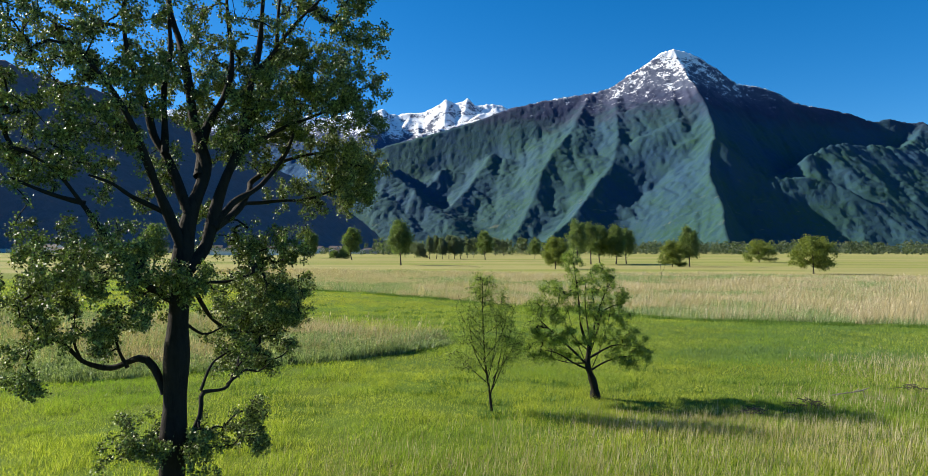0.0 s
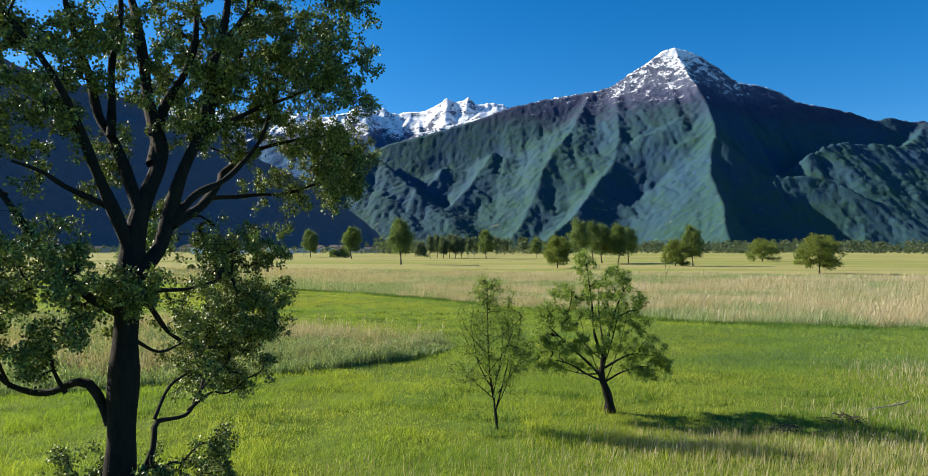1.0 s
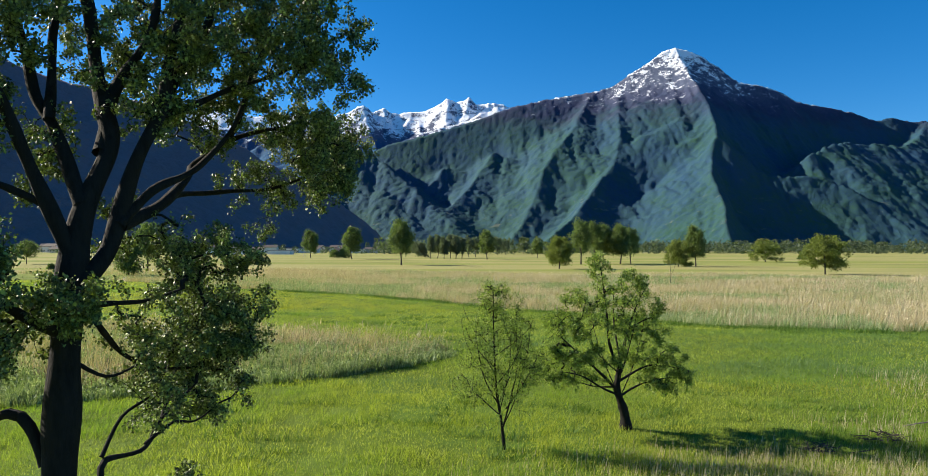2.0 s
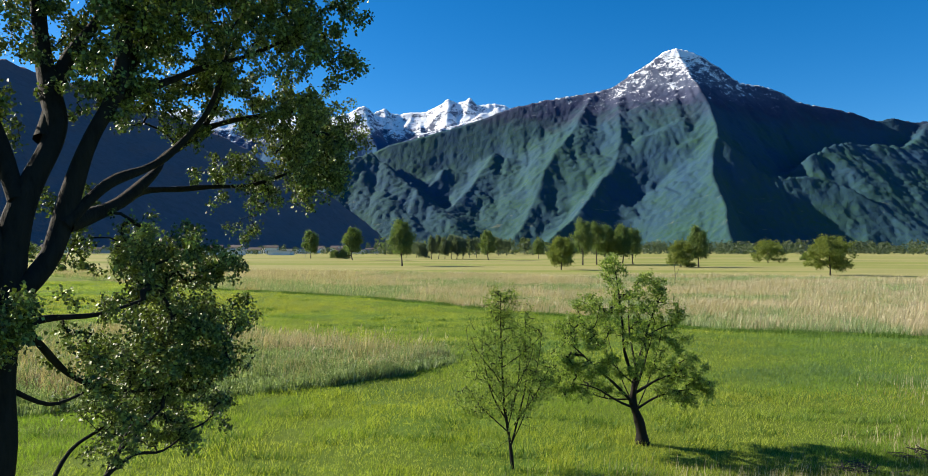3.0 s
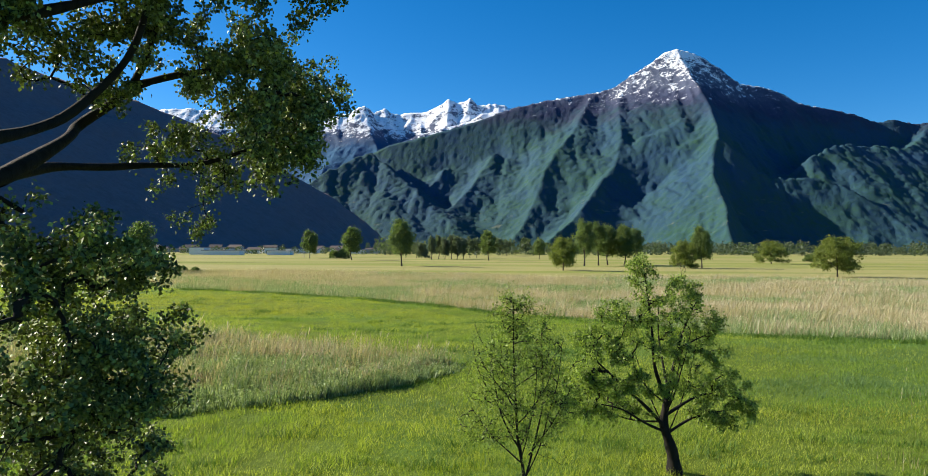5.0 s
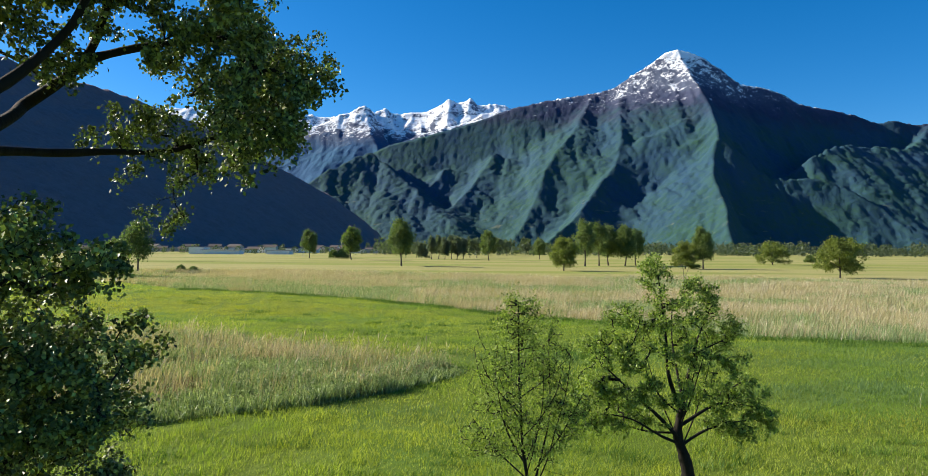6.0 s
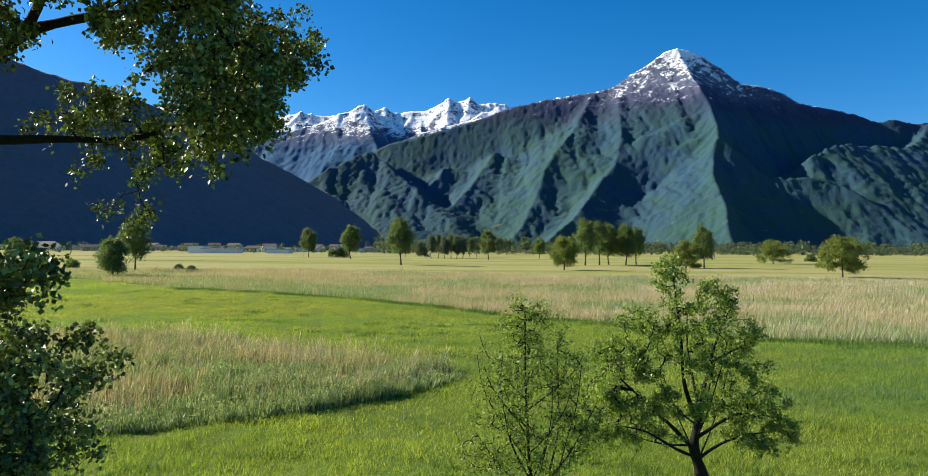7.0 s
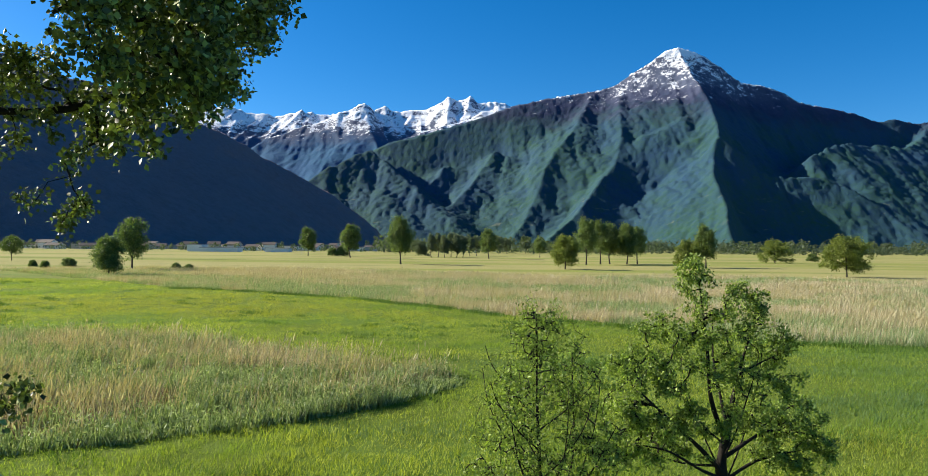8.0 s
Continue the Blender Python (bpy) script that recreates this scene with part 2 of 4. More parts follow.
def ridge_field(X, Y, ridges):
    """Height of the highest of some ridges; each is a line of (x, y, z) with the slope at the top, the slope further down,
    the distance over which one passes into the other, and how much steeper or gentler its sunny and its shady side are."""
    H = np.full(X.shape, -1e4)
    for pts, (steep, gentle, knee, sunny, shady) in ridges:
        best = np.full(X.shape, -1e4)
        for (x0, y0, z0), (x1, y1, z1) in zip(pts, pts[1:]):
            dx, dy = x1 - x0, y1 - y0
            length = math.hypot(dx, dy)
            run = ((X - x0) * dx + (Y - y0) * dy) / length
            off = (dx * (Y - y0) - dy * (X - x0)) / length
            s = np.clip(run / length, 0, 1)
            past = 2.2 * (run - s * length)
            d = np.hypot(off * (sunny + (shady - sunny) / (1 + np.exp(-off / 50))), past)
            best = np.maximum(best, z0 + s * (z1 - z0) - gentle * d - (steep - gentle) * knee * (1 - np.exp(-d / knee)))
        w = 42.0
        H = np.where(np.abs(H - best) < w, np.maximum(H, best) + (w - np.abs(H - best)) ** 2 / (4 * w), np.maximum(H, best))
    return H


def range_heights(X, Y, ridges, deep, mid, small, canopy, seed, crest_y=3600.0, warp=110.0, turn=1.0):
    """Ridges bent by broad noise, cut by gullies of three sizes that run down towards the valley, and roughened by woods."""
    bx = warp * 2 * (fbm(X / 420, Y / 420, 3, seed + 40) - 0.5)
    by = warp * 2 * (fbm(X / 420 + 50, Y / 420, 3, seed + 41) - 0.5)
    top = ridge_field(X, Y, ridges)
    H = ridge_field(X + 0.55 * bx, Y + 0.55 * by, ridges)
    keep = np.clip(1 - np.abs(Y - crest_y) / 420, 0, 1) ** 2
    H = top * keep + H * (1 - keep)
    on = np.clip(H / 160, 0, 1) * (1 - 0.85 * np.clip(1 - np.abs(Y - crest_y) / 300, 0, 1))
    u, v = X + bx + 0.35 * by, Y + by
    for size, length, amount, s in ((180, 800, deep, 0), (80, 420, mid, 5), (36, 150, small, 9)):
        g = vnoise(u / size, v / (length if turn > 0 else 1.4 * size), seed + s)
        H = H + turn * amount * on * (1.6 * np.abs(2 * g - 1) ** 0.9 - 0.8)
    return H + canopy * (fbm(X / 17, Y / 17, 3, seed + 7) - 0.5) * np.clip(H / 40, 0, 1)


def range_mesh(name, x0, x1, y0, y1, step, cut, material, label):
    xs, ys = np.arange(x0, x1, step), np.arange(y0, y1, step)
    X, Y = np.meshgrid(xs, ys)
    H = range_heights(X, Y, *cut)
    ob = new(name, mesh_of(name, np.stack([X, Y, np.maximum(H, -4.0)], -1).reshape(-1, 3), grid_faces(len(xs), len(ys)), False))
    ob.data.materials.append(material)
    return tagged(ob, label, "mountain", kind="structure")


main_ridges = [
    ([(-1250, 3650, 150), (-753, 3600, 372), (-583, 3600, 466), (-398, 3600, 550), (-212, 3600, 595), (35, 3600, 667), (246, 3600, 749), (499, 3600, 800), (654, 3600, 822), (778, 3600, 857), (855, 3600, 914)], (1.6, 0.78, 220, 1, 1)),
    ([(855, 3600, 914), (964, 3600, 986), (1026, 3600, 1039), (1097, 3600, 1061), (1165, 3600, 1046), (1243, 3600, 1009), (1320, 3600, 962), (1413, 3600, 885)], (1.5, 0.78, 210, 1, 1)),
    ([(1413, 3600, 885), (1552, 3600, 858), (1620, 3600, 842), (1737, 3600, 778), (1892, 3600, 750), (2015, 3600, 726), (2139, 3600, 680), (2231, 3600, 693), (2339, 3600, 675), (2410, 3600, 666), (3300, 3650, 520)], (1.5, 0.85, 230, 1, 1)),
    ([(1103, 3590, 1030), (1091, 3372, 851), (1103, 3180, 694), (1079, 3028, 570), (1052, 2948, 504), (974, 2768, 385), (927, 2605, 278), (894, 2436, 166), (883, 2303, 78), (884, 2234, 32)], (1.0, 0.58, 130, 0.75, 1.45)),
    ([(1021, 2860, 489), (1061, 2830, 440), (1135, 2790, 374), (1165, 2760, 328), (1269, 2730, 306), (1422, 2710, 293), (1504, 2650, 240), (1574, 2580, 168), (1611, 2500, 77)], (0.95, 0.5, 90, 2.0, 1.0)),
    ([(801, 3590, 843), (762, 3392, 694), (701, 3167, 525), (635, 2982, 387), (552, 2833, 275), (458, 2708, 181), (361, 2594, 95), (297, 2518, 38)], (0.8, 0.52, 110, 0.75, 1.2)),
    ([(653, 3590, 811), (541, 3376, 631), (429, 3187, 472), (357, 3036, 345), (291, 2898, 230), (219, 2773, 125), (167, 2686, 51)], (0.6, 0.46, 90, 0.9, 1.15)),
    ([(1023, 3590, 766), (933, 3428, 643), (824, 3233, 495), (715, 3039, 347), (651, 2952, 282), (540, 2831, 189), (474, 2730, 112), (435, 2635, 41)], (0.7, 0.5, 90, 0.8, 0.9)),
    ([(2302, 3150, 454), (1869, 3060, 479), (1710, 3010, 476), (1531, 2940, 441), (1433, 2880, 398), (1412, 2790, 299)], (0.75, 0.58, 90, 0.95, 1.25)),
    ([(2404, 3590, 658), (2104, 3261, 477), (1817, 2976, 320), (1626, 2761, 202), (1495, 2577, 101), (1445, 2473, 44)], (0.6, 0.44, 90, 0.9, 1.3)),
    ([(126, 3370, 492), (75, 3284, 414), (5, 3160, 303), (-86, 3030, 186), (-169, 2911, 78), (-202, 2855, 28)], (0.75, 0.5, 90, 0.95, 1.05)),
    ([(-105, 3370, 424), (-137, 3315, 374), (-226, 3175, 249), (-308, 3048, 134), (-375, 2958, 53)], (0.75, 0.5, 90, 0.95, 1.05)),
    ([(-325, 3370, 402), (-364, 3304, 343), (-430, 3167, 220), (-472, 3087, 148)], (0.75, 0.5, 90, 0.95, 1.05)),
    ([(-465, 3370, 477), (-537, 3317, 429), (-671, 3208, 332), (-725, 3147, 276)], (0.75, 0.5, 90, 0.95, 1.05)),
    ([(2405, 3600, 668), (2380, 3200, 420), (2250, 2850, 230), (2150, 2500, 60)], (0.57, 0.43, 90, 1, 1.3)),
]
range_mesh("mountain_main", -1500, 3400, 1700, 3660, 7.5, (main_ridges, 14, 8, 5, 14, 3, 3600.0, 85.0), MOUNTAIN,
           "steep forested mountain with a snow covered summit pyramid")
snow_ridges = [
    ([(-2700, 4560, 800), (-1935, 4500, 905), (-1605, 4500, 900), (-1275, 4520, 845), (-1081, 4500, 870), (-887, 4500, 850), (-760, 4470, 872), (-656, 4450, 922),
      (-600, 4480, 880), (-539, 4500, 918), (-470, 4500, 876), (-384, 4500, 892), (-250, 4500, 900), (-114, 4500, 982), (-60, 4500, 945), (10, 4500, 972), (70, 4500, 936),
      (157, 4500, 955), (312, 4500, 922), (540, 4500, 940), (601, 4500, 985), (660, 4500, 940), (1300, 4550, 760)], (1.15, 0.68, 110, 1, 1)),
    ([(-631, 4330, 889), (-702, 4310, 862), (-779, 4290, 824), (-895, 4260, 780), (-1049, 4220, 713), (-1200, 4180, 640), (-1305, 4120, 552)], (1.1, 0.68, 120, 1, 1)),
    ([(-631, 4330, 886), (-596, 4250, 789), (-560, 4150, 670), (-513, 4020, 532), (-446, 3900, 389)], (1.1, 0.68, 110, 1, 1)),
    ([(209, 4300, 895), (131, 4270, 848), (39, 4240, 797), (-69, 4200, 752), (-193, 4150, 713), (-312, 4090, 663), (-427, 4020, 599), (-535, 3930, 500)], (1.0, 0.68, 110, 1, 1)),
    ([(-114, 4500, 972), (-157, 4420, 882), (-203, 4350, 811)], (1.1, 0.68, 110, 1, 1)),
    ([(21, 4500, 973), (3, 4400, 861), (-34, 4330, 794)], (1.1, 0.68, 110, 1, 1)),
    ([(-1081, 4500, 873), (-1164, 4380, 751), (-1259, 4200, 610), (-1352, 4050, 482)], (1.15, 0.68, 110, 1, 1)),
    ([(-1609, 4500, 903), (-1673, 4380, 764), (-1675, 4200, 606), (-1636, 3980, 420)], (1.15, 0.68, 110, 1, 1)),
]
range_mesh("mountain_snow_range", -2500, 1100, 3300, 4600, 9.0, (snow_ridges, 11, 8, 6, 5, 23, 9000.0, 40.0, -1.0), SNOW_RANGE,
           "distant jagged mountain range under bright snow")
hill_ridges = [
    ([(-1100, 700, 330), (-900, 950, 345), (-816, 1202, 332), (-766, 1352, 330), (-705, 1467, 320), (-650, 1548, 298), (-585, 1628, 263),
      (-522, 1697, 226), (-440, 1778, 184), (-361, 1846, 145), (-305, 1892, 101), (-245, 1938, 50), (-200, 1975, 0)], (0.66, 0.6, 100, 1, 1)),
    ([(-816, 1202, 332), (-1300, 1500, 520), (-1700, 1700, 700)], (0.66, 0.6, 100, 1, 1)),
]
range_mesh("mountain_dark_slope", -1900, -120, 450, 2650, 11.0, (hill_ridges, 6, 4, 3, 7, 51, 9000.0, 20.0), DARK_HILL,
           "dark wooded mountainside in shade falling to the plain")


# ---------------------------------------------------------------- trees
def curve_points(pts, step):
    """A smooth line through some points, at about even steps."""
    p = np.array([pts[0]] + list(pts) + [pts[-1]], float)
    out = []
    for i in range(1, len(p) - 2):
        n = max(2, int(np.linalg.norm(p[i + 1] - p[i]) / step))
        for u in np.arange(n) / n:
            out.append(0.5 * (2 * p[i] + (p[i + 1] - p[i - 1]) * u + (2 * p[i - 1] - 5 * p[i] + 4 * p[i + 1] - p[i + 2]) * u * u
                              + (3 * p[i] - p[i - 1] - 3 * p[i + 1] + p[i + 2]) * u ** 3))
    out.append(p[-2])
    return np.array(out)


def tube(pts, radii, sides):
    """Verts and quads of a tapered tube along pts."""
    n = len(pts)
    tan = np.gradient(pts, axis=0)
    tan /= np.linalg.norm(tan, axis=1)[:, None] + 1e-9
    u = np.zeros((n, 3))
    side = np.cross(tan[0], [0.31, 0.95, 0.05] if abs(tan[0][1]) < 0.9 else [1, 0, 0])
    for i in range(n):
        side = side - tan[i] * side.dot(tan[i])
        side = side / (math.sqrt(side.dot(side)) + 1e-9)
        u[i] = side
    v = np.cross(tan, u)
    a = np.arange(sides) * 2 * np.pi / sides
    ring = u[:, None] * np.cos(a)[None, :, None] + v[:, None] * np.sin(a)[None, :, None]
    r = np.asarray(radii).reshape(n, -1, 1)
    verts = (pts[:, None] + ring * r).reshape(-1, 3)
    i = np.arange(n - 1)[:, None] * sides
    j, k = np.arange(sides)[None], (np.arange(sides)[None] + 1) % sides
    return verts, np.stack([i + j, i + k, i + sides + k, i + sides + j], -1).reshape(-1, 4)


def leaf_mesh(name, at, size, rng, droop=0.3, slim=0.42):
    """Small folded leaves, one at each place: two triangles that share the midrib."""
    n = len(at)
    axis = rng.normal(size=(n, 3))
    axis[:, 2] -= droop * 2
    axis /= np.linalg.norm(axis, axis=1)[:, None]
    nor = rng.normal(size=(n, 3))
    nor[:, 2] += 0.5
    side = np.cross(axis, nor)
    side /= np.linalg.norm(side, axis=1)[:, None] + 1e-9
    up = np.cross(side, axis)
    s = (size * rng.uniform(0.6, 1.25, n))[:, None]
    v = np.stack([at, at + axis * s * 0.45 + side * s * slim + up * s * 0.12, at + axis * s, at + axis * s * 0.45 - side * s * slim + up * s * 0.12], 1)
    b = np.arange(n)[:, None] * 4
    return mesh_of(name, v.reshape(-1, 3), np.concatenate([b + [[0, 1, 2]], b + [[0, 2, 3]]]), False)


def grow(thing_ob, limbs, lobes, leaf, bark, seed, leaves=28, size=0.06, spread=0.13, sides=8, gap=0.16, droop=0.3, slim=0.42, twig=0.0035, flare=0.0,
         crown_label="", leaf_span=0.55, more=1.0, puff=1.0, stout=1.0, clump=1, loose=0.16):
    """Limbs as given, a branch from the nearest wood to every twig end inside the lobes, and leaves about the twigs.
    The first limb is the trunk. All in the thing's own space."""
    rng = np.random.default_rng(seed)
    wood = []
    for i, (pts, r0, r1) in enumerate(limbs):
        c = curve_points(pts, 0.12 if len(limbs) > 8 or i == 0 else 0.15)
        if i:
            knots = np.linspace(0, 1, max(4, len(c) // 5))
            for axis in range(3):
                wave = np.interp(np.linspace(0, 1, len(c)), knots, np.concatenate([[0], rng.normal(0, 0.02 + r0 * 0.28, len(knots) - 2), [0]]))
                c[:, axis] += np.convolve(np.pad(wave, 2, "edge"), np.ones(5) / 5, "valid")
        s = np.linspace(0, 1, len(c))
        r0, r1 = r0 * (stout if i else 1.0), r1
        rad = r0 + (r1 - r0) * s ** 0.8
        rad = rad * (1 + 0.10 * np.sin(s * 23 + i)) if r0 > 0.04 else rad
        wood.append(c)
        k = sides * 2 if i == 0 else sides
        rr = rad[:, None] * np.ones((1, k))
        if i == 0 and flare:
            rr = rr * (1 + flare * np.exp(-(c[:, 2] - c[0, 2]) / 0.5))[:, None]
            rr = rr * (1 + 0.16 * (fbm(np.arange(k)[None] * 0.45 + 0 * s[:, None], s[:, None] * 9 + 0 * rr, 3, seed) - 0.5))
        v, f = tube(c, rr, k)
        part_of("trunk" if i == 0 else "limb", mesh_of("limb", v, f, True), bark, thing_ob)
    base_nodes = np.concatenate([w[len(w) // 5:] for w in wood])
    P = np.zeros((260000, 3))
    n = len(base_nodes)
    P[:n] = base_nodes
    parent = np.full(260000, -1)
    ends = []
    lobes = [(*l[:6], int(l[6] * more)) for l in lobes]
    for cx, cy, cz, rx, ry, rz, count in lobes:
        d = rng.normal(size=(count, 3))
        d /= np.linalg.norm(d, axis=1)[:, None]
        d *= rng.uniform(0.05, 1.0, (count, 1)) ** 0.4 * rng.uniform(0.8, 1.3, (count, 1)) * puff
        at = np.array([cx, cy, cz]) + d * [rx, ry, rz]
        if clump > 1:
            heads = at[:max(2, count // clump)]
            at = heads[rng.integers(0, len(heads), count)] + rng.normal(0, loose, (count, 3))
        ends.append(at)
    ends = np.concatenate(ends)
    near = np.array([np.min(np.linalg.norm(base_nodes - e, axis=1)) for e in ends])
    paths = []
    for e in ends[np.argsort(near)]:
        q = P[:n]
        cost = np.linalg.norm(q - e, axis=1) + 0.25 * np.maximum(0, q[:, 2] - e[2])
        i = int(np.argmin(cost))
        a = P[i].copy()
        dist = np.linalg.norm(e - a)
        m = max(2, int(dist / gap))
        u = (np.arange(1, m + 1) / m)[:, None]
        way = a + (e - a) * u
        way[:, 2] += 0.10 * dist * np.sin(np.pi * u[:, 0])
        way[:-1] += rng.normal(0, 0.03 + 0.012 * dist, (m - 1, 3))
        ids = [i] + list(range(n, n + m))
        P[n:n + m] = way
        parent[n:n + m] = ids[:-1]
        n += m
        paths.append(ids)
    load = np.zeros(n)
    for ids in paths:
        load[ids[-1]] += 1
    for i in range(n - 1, len(base_nodes) - 1, -1):
        if parent[i] >= 0:
            load[parent[i]] += load[i]
    V, F, off, spots = [], [], 0, []
    for ids in paths:
        p = P[ids]
        r = twig * np.maximum(load[ids], 1) ** 0.52
        r[0] = r[1]
        v, f = tube(p, r, 3 if r[1] < 0.012 else 5)
        V.append(v), F.append(f + off)
        off += len(v)
        t = rng.uniform(max(0.0, 1 - leaf_span - 0.25 * (len(ids) > 6)), 1.03, leaves) * (len(ids) - 1)
        k = np.clip(t.astype(int), 0, len(ids) - 2)
        w = (t - k)[:, None]
        spots.append(p[k] * (1 - w) + p[k + 1] * w + rng.normal(0, spread, (leaves, 3)))
    part_of("twigwork", mesh_of("twigwork", np.concatenate(V), np.concatenate(F), True), bark, thing_ob, "", "stuff")
    part_of("crown", leaf_mesh("crown", np.concatenate(spots), size, rng, droop, slim), leaf, thing_ob, crown_label, "stuff")


def shifted(limbs, lobes, x, y):
    return ([([(a - x, b - y, c) for a, b, c in pts], r0, r1) for pts, r0, r1 in limbs],
            [(a - x, b - y, *rest) for a, b, *rest in lobes])


def fan(stems, seed, count, z0, z1, out, top, lean, r):
    """More thin stems that rise steeply out of the first one, fanning outwards."""
    r_ = np.random.default_rng(seed)
    line = curve_points(stems[0][0], 0.1)
    for k in range(count):
        z = z0 + (z1 - z0) * (k + 0.5) / count
        p = line[int(np.argmin(np.abs(line[:, 2] - z)))]
        a = k * 2.4 + r_.uniform(-0.5, 0.5)
        reach, rise = out * r_.uniform(0.55, 1.1), (top - z) * r_.uniform(0.45, 0.85)
        d = np.array([math.cos(a) * reach + lean, math.sin(a) * reach * 0.8, 0])
        stems.append(([tuple(p), tuple(p + d * 0.45 + [0, 0, rise * 0.30]), tuple(p + d * 0.85 + [0, 0, rise * 0.7]), tuple(p + d + [0, 0, rise])], r * r_.uniform(0.7, 1.1), 0.006))


# the large tree beside the camera's way
big_limbs = [
    ([(-5.58, 13.75, -0.15), (-5.60, 13.75, 1.2), (-5.56, 13.75, 2.6), (-5.53, 13.78, 4.0), (-5.49, 13.80, 5.0), (-5.46, 13.90, 5.75)], 0.27, 0.19),
    ([(-5.46, 13.90, 5.69), (-5.34, 14.30, 7.03), (-5.53, 14.60, 7.88), (-5.94, 15.00, 9.63), (-6.43, 15.30, 10.82), (-6.59, 15.50, 12.20)], 0.15, 0.04),
    ([(-5.34, 14.30, 7.03), (-5.36, 14.80, 8.04), (-5.19, 15.30, 8.90), (-5.21, 15.70, 10.04), (-5.42, 16.00, 11.48)], 0.1, 0.03),
    ([(-5.35, 13.80, 5.18), (-5.08, 14.10, 5.64), (-4.85, 14.40, 6.92), (-4.64, 14.60, 7.77), (-4.51, 14.90, 9.19), (-4.42, 15.00, 9.84), (-4.35, 15.20, 11.18)], 0.13, 0.04),
    ([(-4.64, 14.60, 7.77), (-4.40, 15.20, 8.75), (-4.20, 15.60, 10.02), (-4.13, 15.80, 11.41)], 0.08, 0.03),
    ([(-4.51, 14.90, 9.19), (-3.82, 14.90, 10.06), (-3.10, 15.00, 10.85)], 0.06, 0.02),
    ([(-5.02, 14.18, 6.00), (-5.06, 15.50, 6.34), (-5.20, 17.20, 7.20), (-4.55, 17.20, 7.65), (-4.20, 17.00, 8.20), (-3.90, 16.80, 9.00)], 0.11, 0.03),
    ([(-4.55, 17.20, 7.65), (-3.90, 17.40, 7.85), (-3.10, 17.60, 8.05)], 0.05, 0.02),
    ([(-5.08, 15.60, 6.36), (-5.30, 16.90, 6.60), (-5.00, 17.90, 6.75), (-4.20, 18.40, 6.85), (-3.20, 18.50, 7.20)], 0.075, 0.02),
    ([(-4.70, 14.60, 7.59), (-4.12, 15.60, 8.12), (-3.49, 16.30, 8.58), (-2.69, 16.40, 9.02)], 0.06, 0.02),
    ([(-5.47, 13.80, 5.58), (-5.77, 13.60, 6.42), (-5.97, 13.40, 7.30), (-6.09, 13.20, 7.88), (-6.42, 13.00, 8.49), (-6.88, 12.80, 9.08)], 0.11, 0.03),
    ([(-5.40, 13.90, 6.27), (-5.91, 14.00, 7.33), (-6.24, 14.10, 7.80), (-6.47, 14.20, 8.55), (-6.81, 14.30, 9.60), (-6.93, 14.40, 10.87)], 0.1, 0.03),
    ([(-5.91, 14.00, 7.44), (-6.09, 14.40, 8.48), (-6.12, 14.70, 9.67), (-6.31, 15.00, 11.10)], 0.07, 0.03),
    ([(-5.64, 13.70, 6.20), (-6.12, 13.30, 6.50), (-6.40, 13.00, 6.78), (-6.75, 12.80, 6.90)], 0.06, 0.02),
    ([(-5.51, 13.70, 4.56), (-5.89, 13.40, 4.85), (-6.23, 13.10, 5.30), (-6.52, 12.90, 5.84), (-6.81, 12.80, 6.37), (-7.20, 12.60, 6.98), (-7.73, 12.50, 7.28)], 0.08, 0.02),
    ([(-6.81, 12.80, 6.37), (-7.20, 12.50, 6.50), (-7.80, 12.30, 6.79)], 0.05, 0.02),
    ([(-5.74, 13.75, 2.79), (-5.97, 13.80, 3.29), (-6.26, 13.85, 3.44), (-6.86, 13.90, 3.24), (-7.32, 13.70, 3.39), (-7.60, 13.50, 3.74), (-7.97, 13.20, 4.08), (-7.96, 13.00, 4.41)], 0.08, 0.02),
    ([(-6.56, 13.90, 3.27), (-6.68, 13.80, 3.63), (-6.69, 13.70, 3.98)], 0.04, 0.015),
    ([(-5.43, 13.85, 1.57), (-5.23, 14.00, 2.34), (-5.24, 14.20, 2.76), (-4.96, 14.90, 2.74), (-4.86, 15.20, 3.02), (-4.55, 15.80, 3.48)], 0.06, 0.015),
    ([(-5.43, 13.80, 4.78), (-5.20, 14.20, 4.92), (-4.84, 14.70, 4.89), (-4.46, 15.00, 5.06)], 0.055, 0.015),
    ([(-5.38, 13.80, 5.00), (-5.27, 14.60, 4.24), (-4.99, 15.60, 3.76), (-4.58, 16.40, 3.67)], 0.05, 0.015),
]
big_limbs += [
    ([(-5.02, 14.18, 6.00), (-4.79, 14.70, 6.55), (-4.58, 15.38, 6.79), (-4.42, 15.80, 7.05), (-4.10, 16.10, 7.61), (-3.94, 16.20, 8.19), (-3.80, 16.25, 8.80)], 0.075, 0.025),
    ([(-4.96, 14.90, 2.74), (-4.75, 15.30, 2.95), (-4.60, 15.90, 2.85), (-4.35, 16.30, 3.05)], 0.03, 0.01),
    ([(-5.24, 14.20, 2.76), (-5.18, 14.60, 3.20), (-5.00, 15.10, 3.45), (-4.90, 15.60, 3.85)], 0.03, 0.01),
    ([(-4.86, 15.20, 3.02), (-4.95, 15.70, 3.25), (-4.85, 16.30, 3.40)], 0.025, 0.01),
    ([(-7.32, 13.70, 3.39), (-7.42, 13.60, 3.80), (-7.30, 13.40, 4.25)], 0.03, 0.01),
    ([(-5.50, 13.80, 4.20), (-5.25, 14.30, 3.85), (-5.05, 14.90, 3.95)], 0.035, 0.012),
]
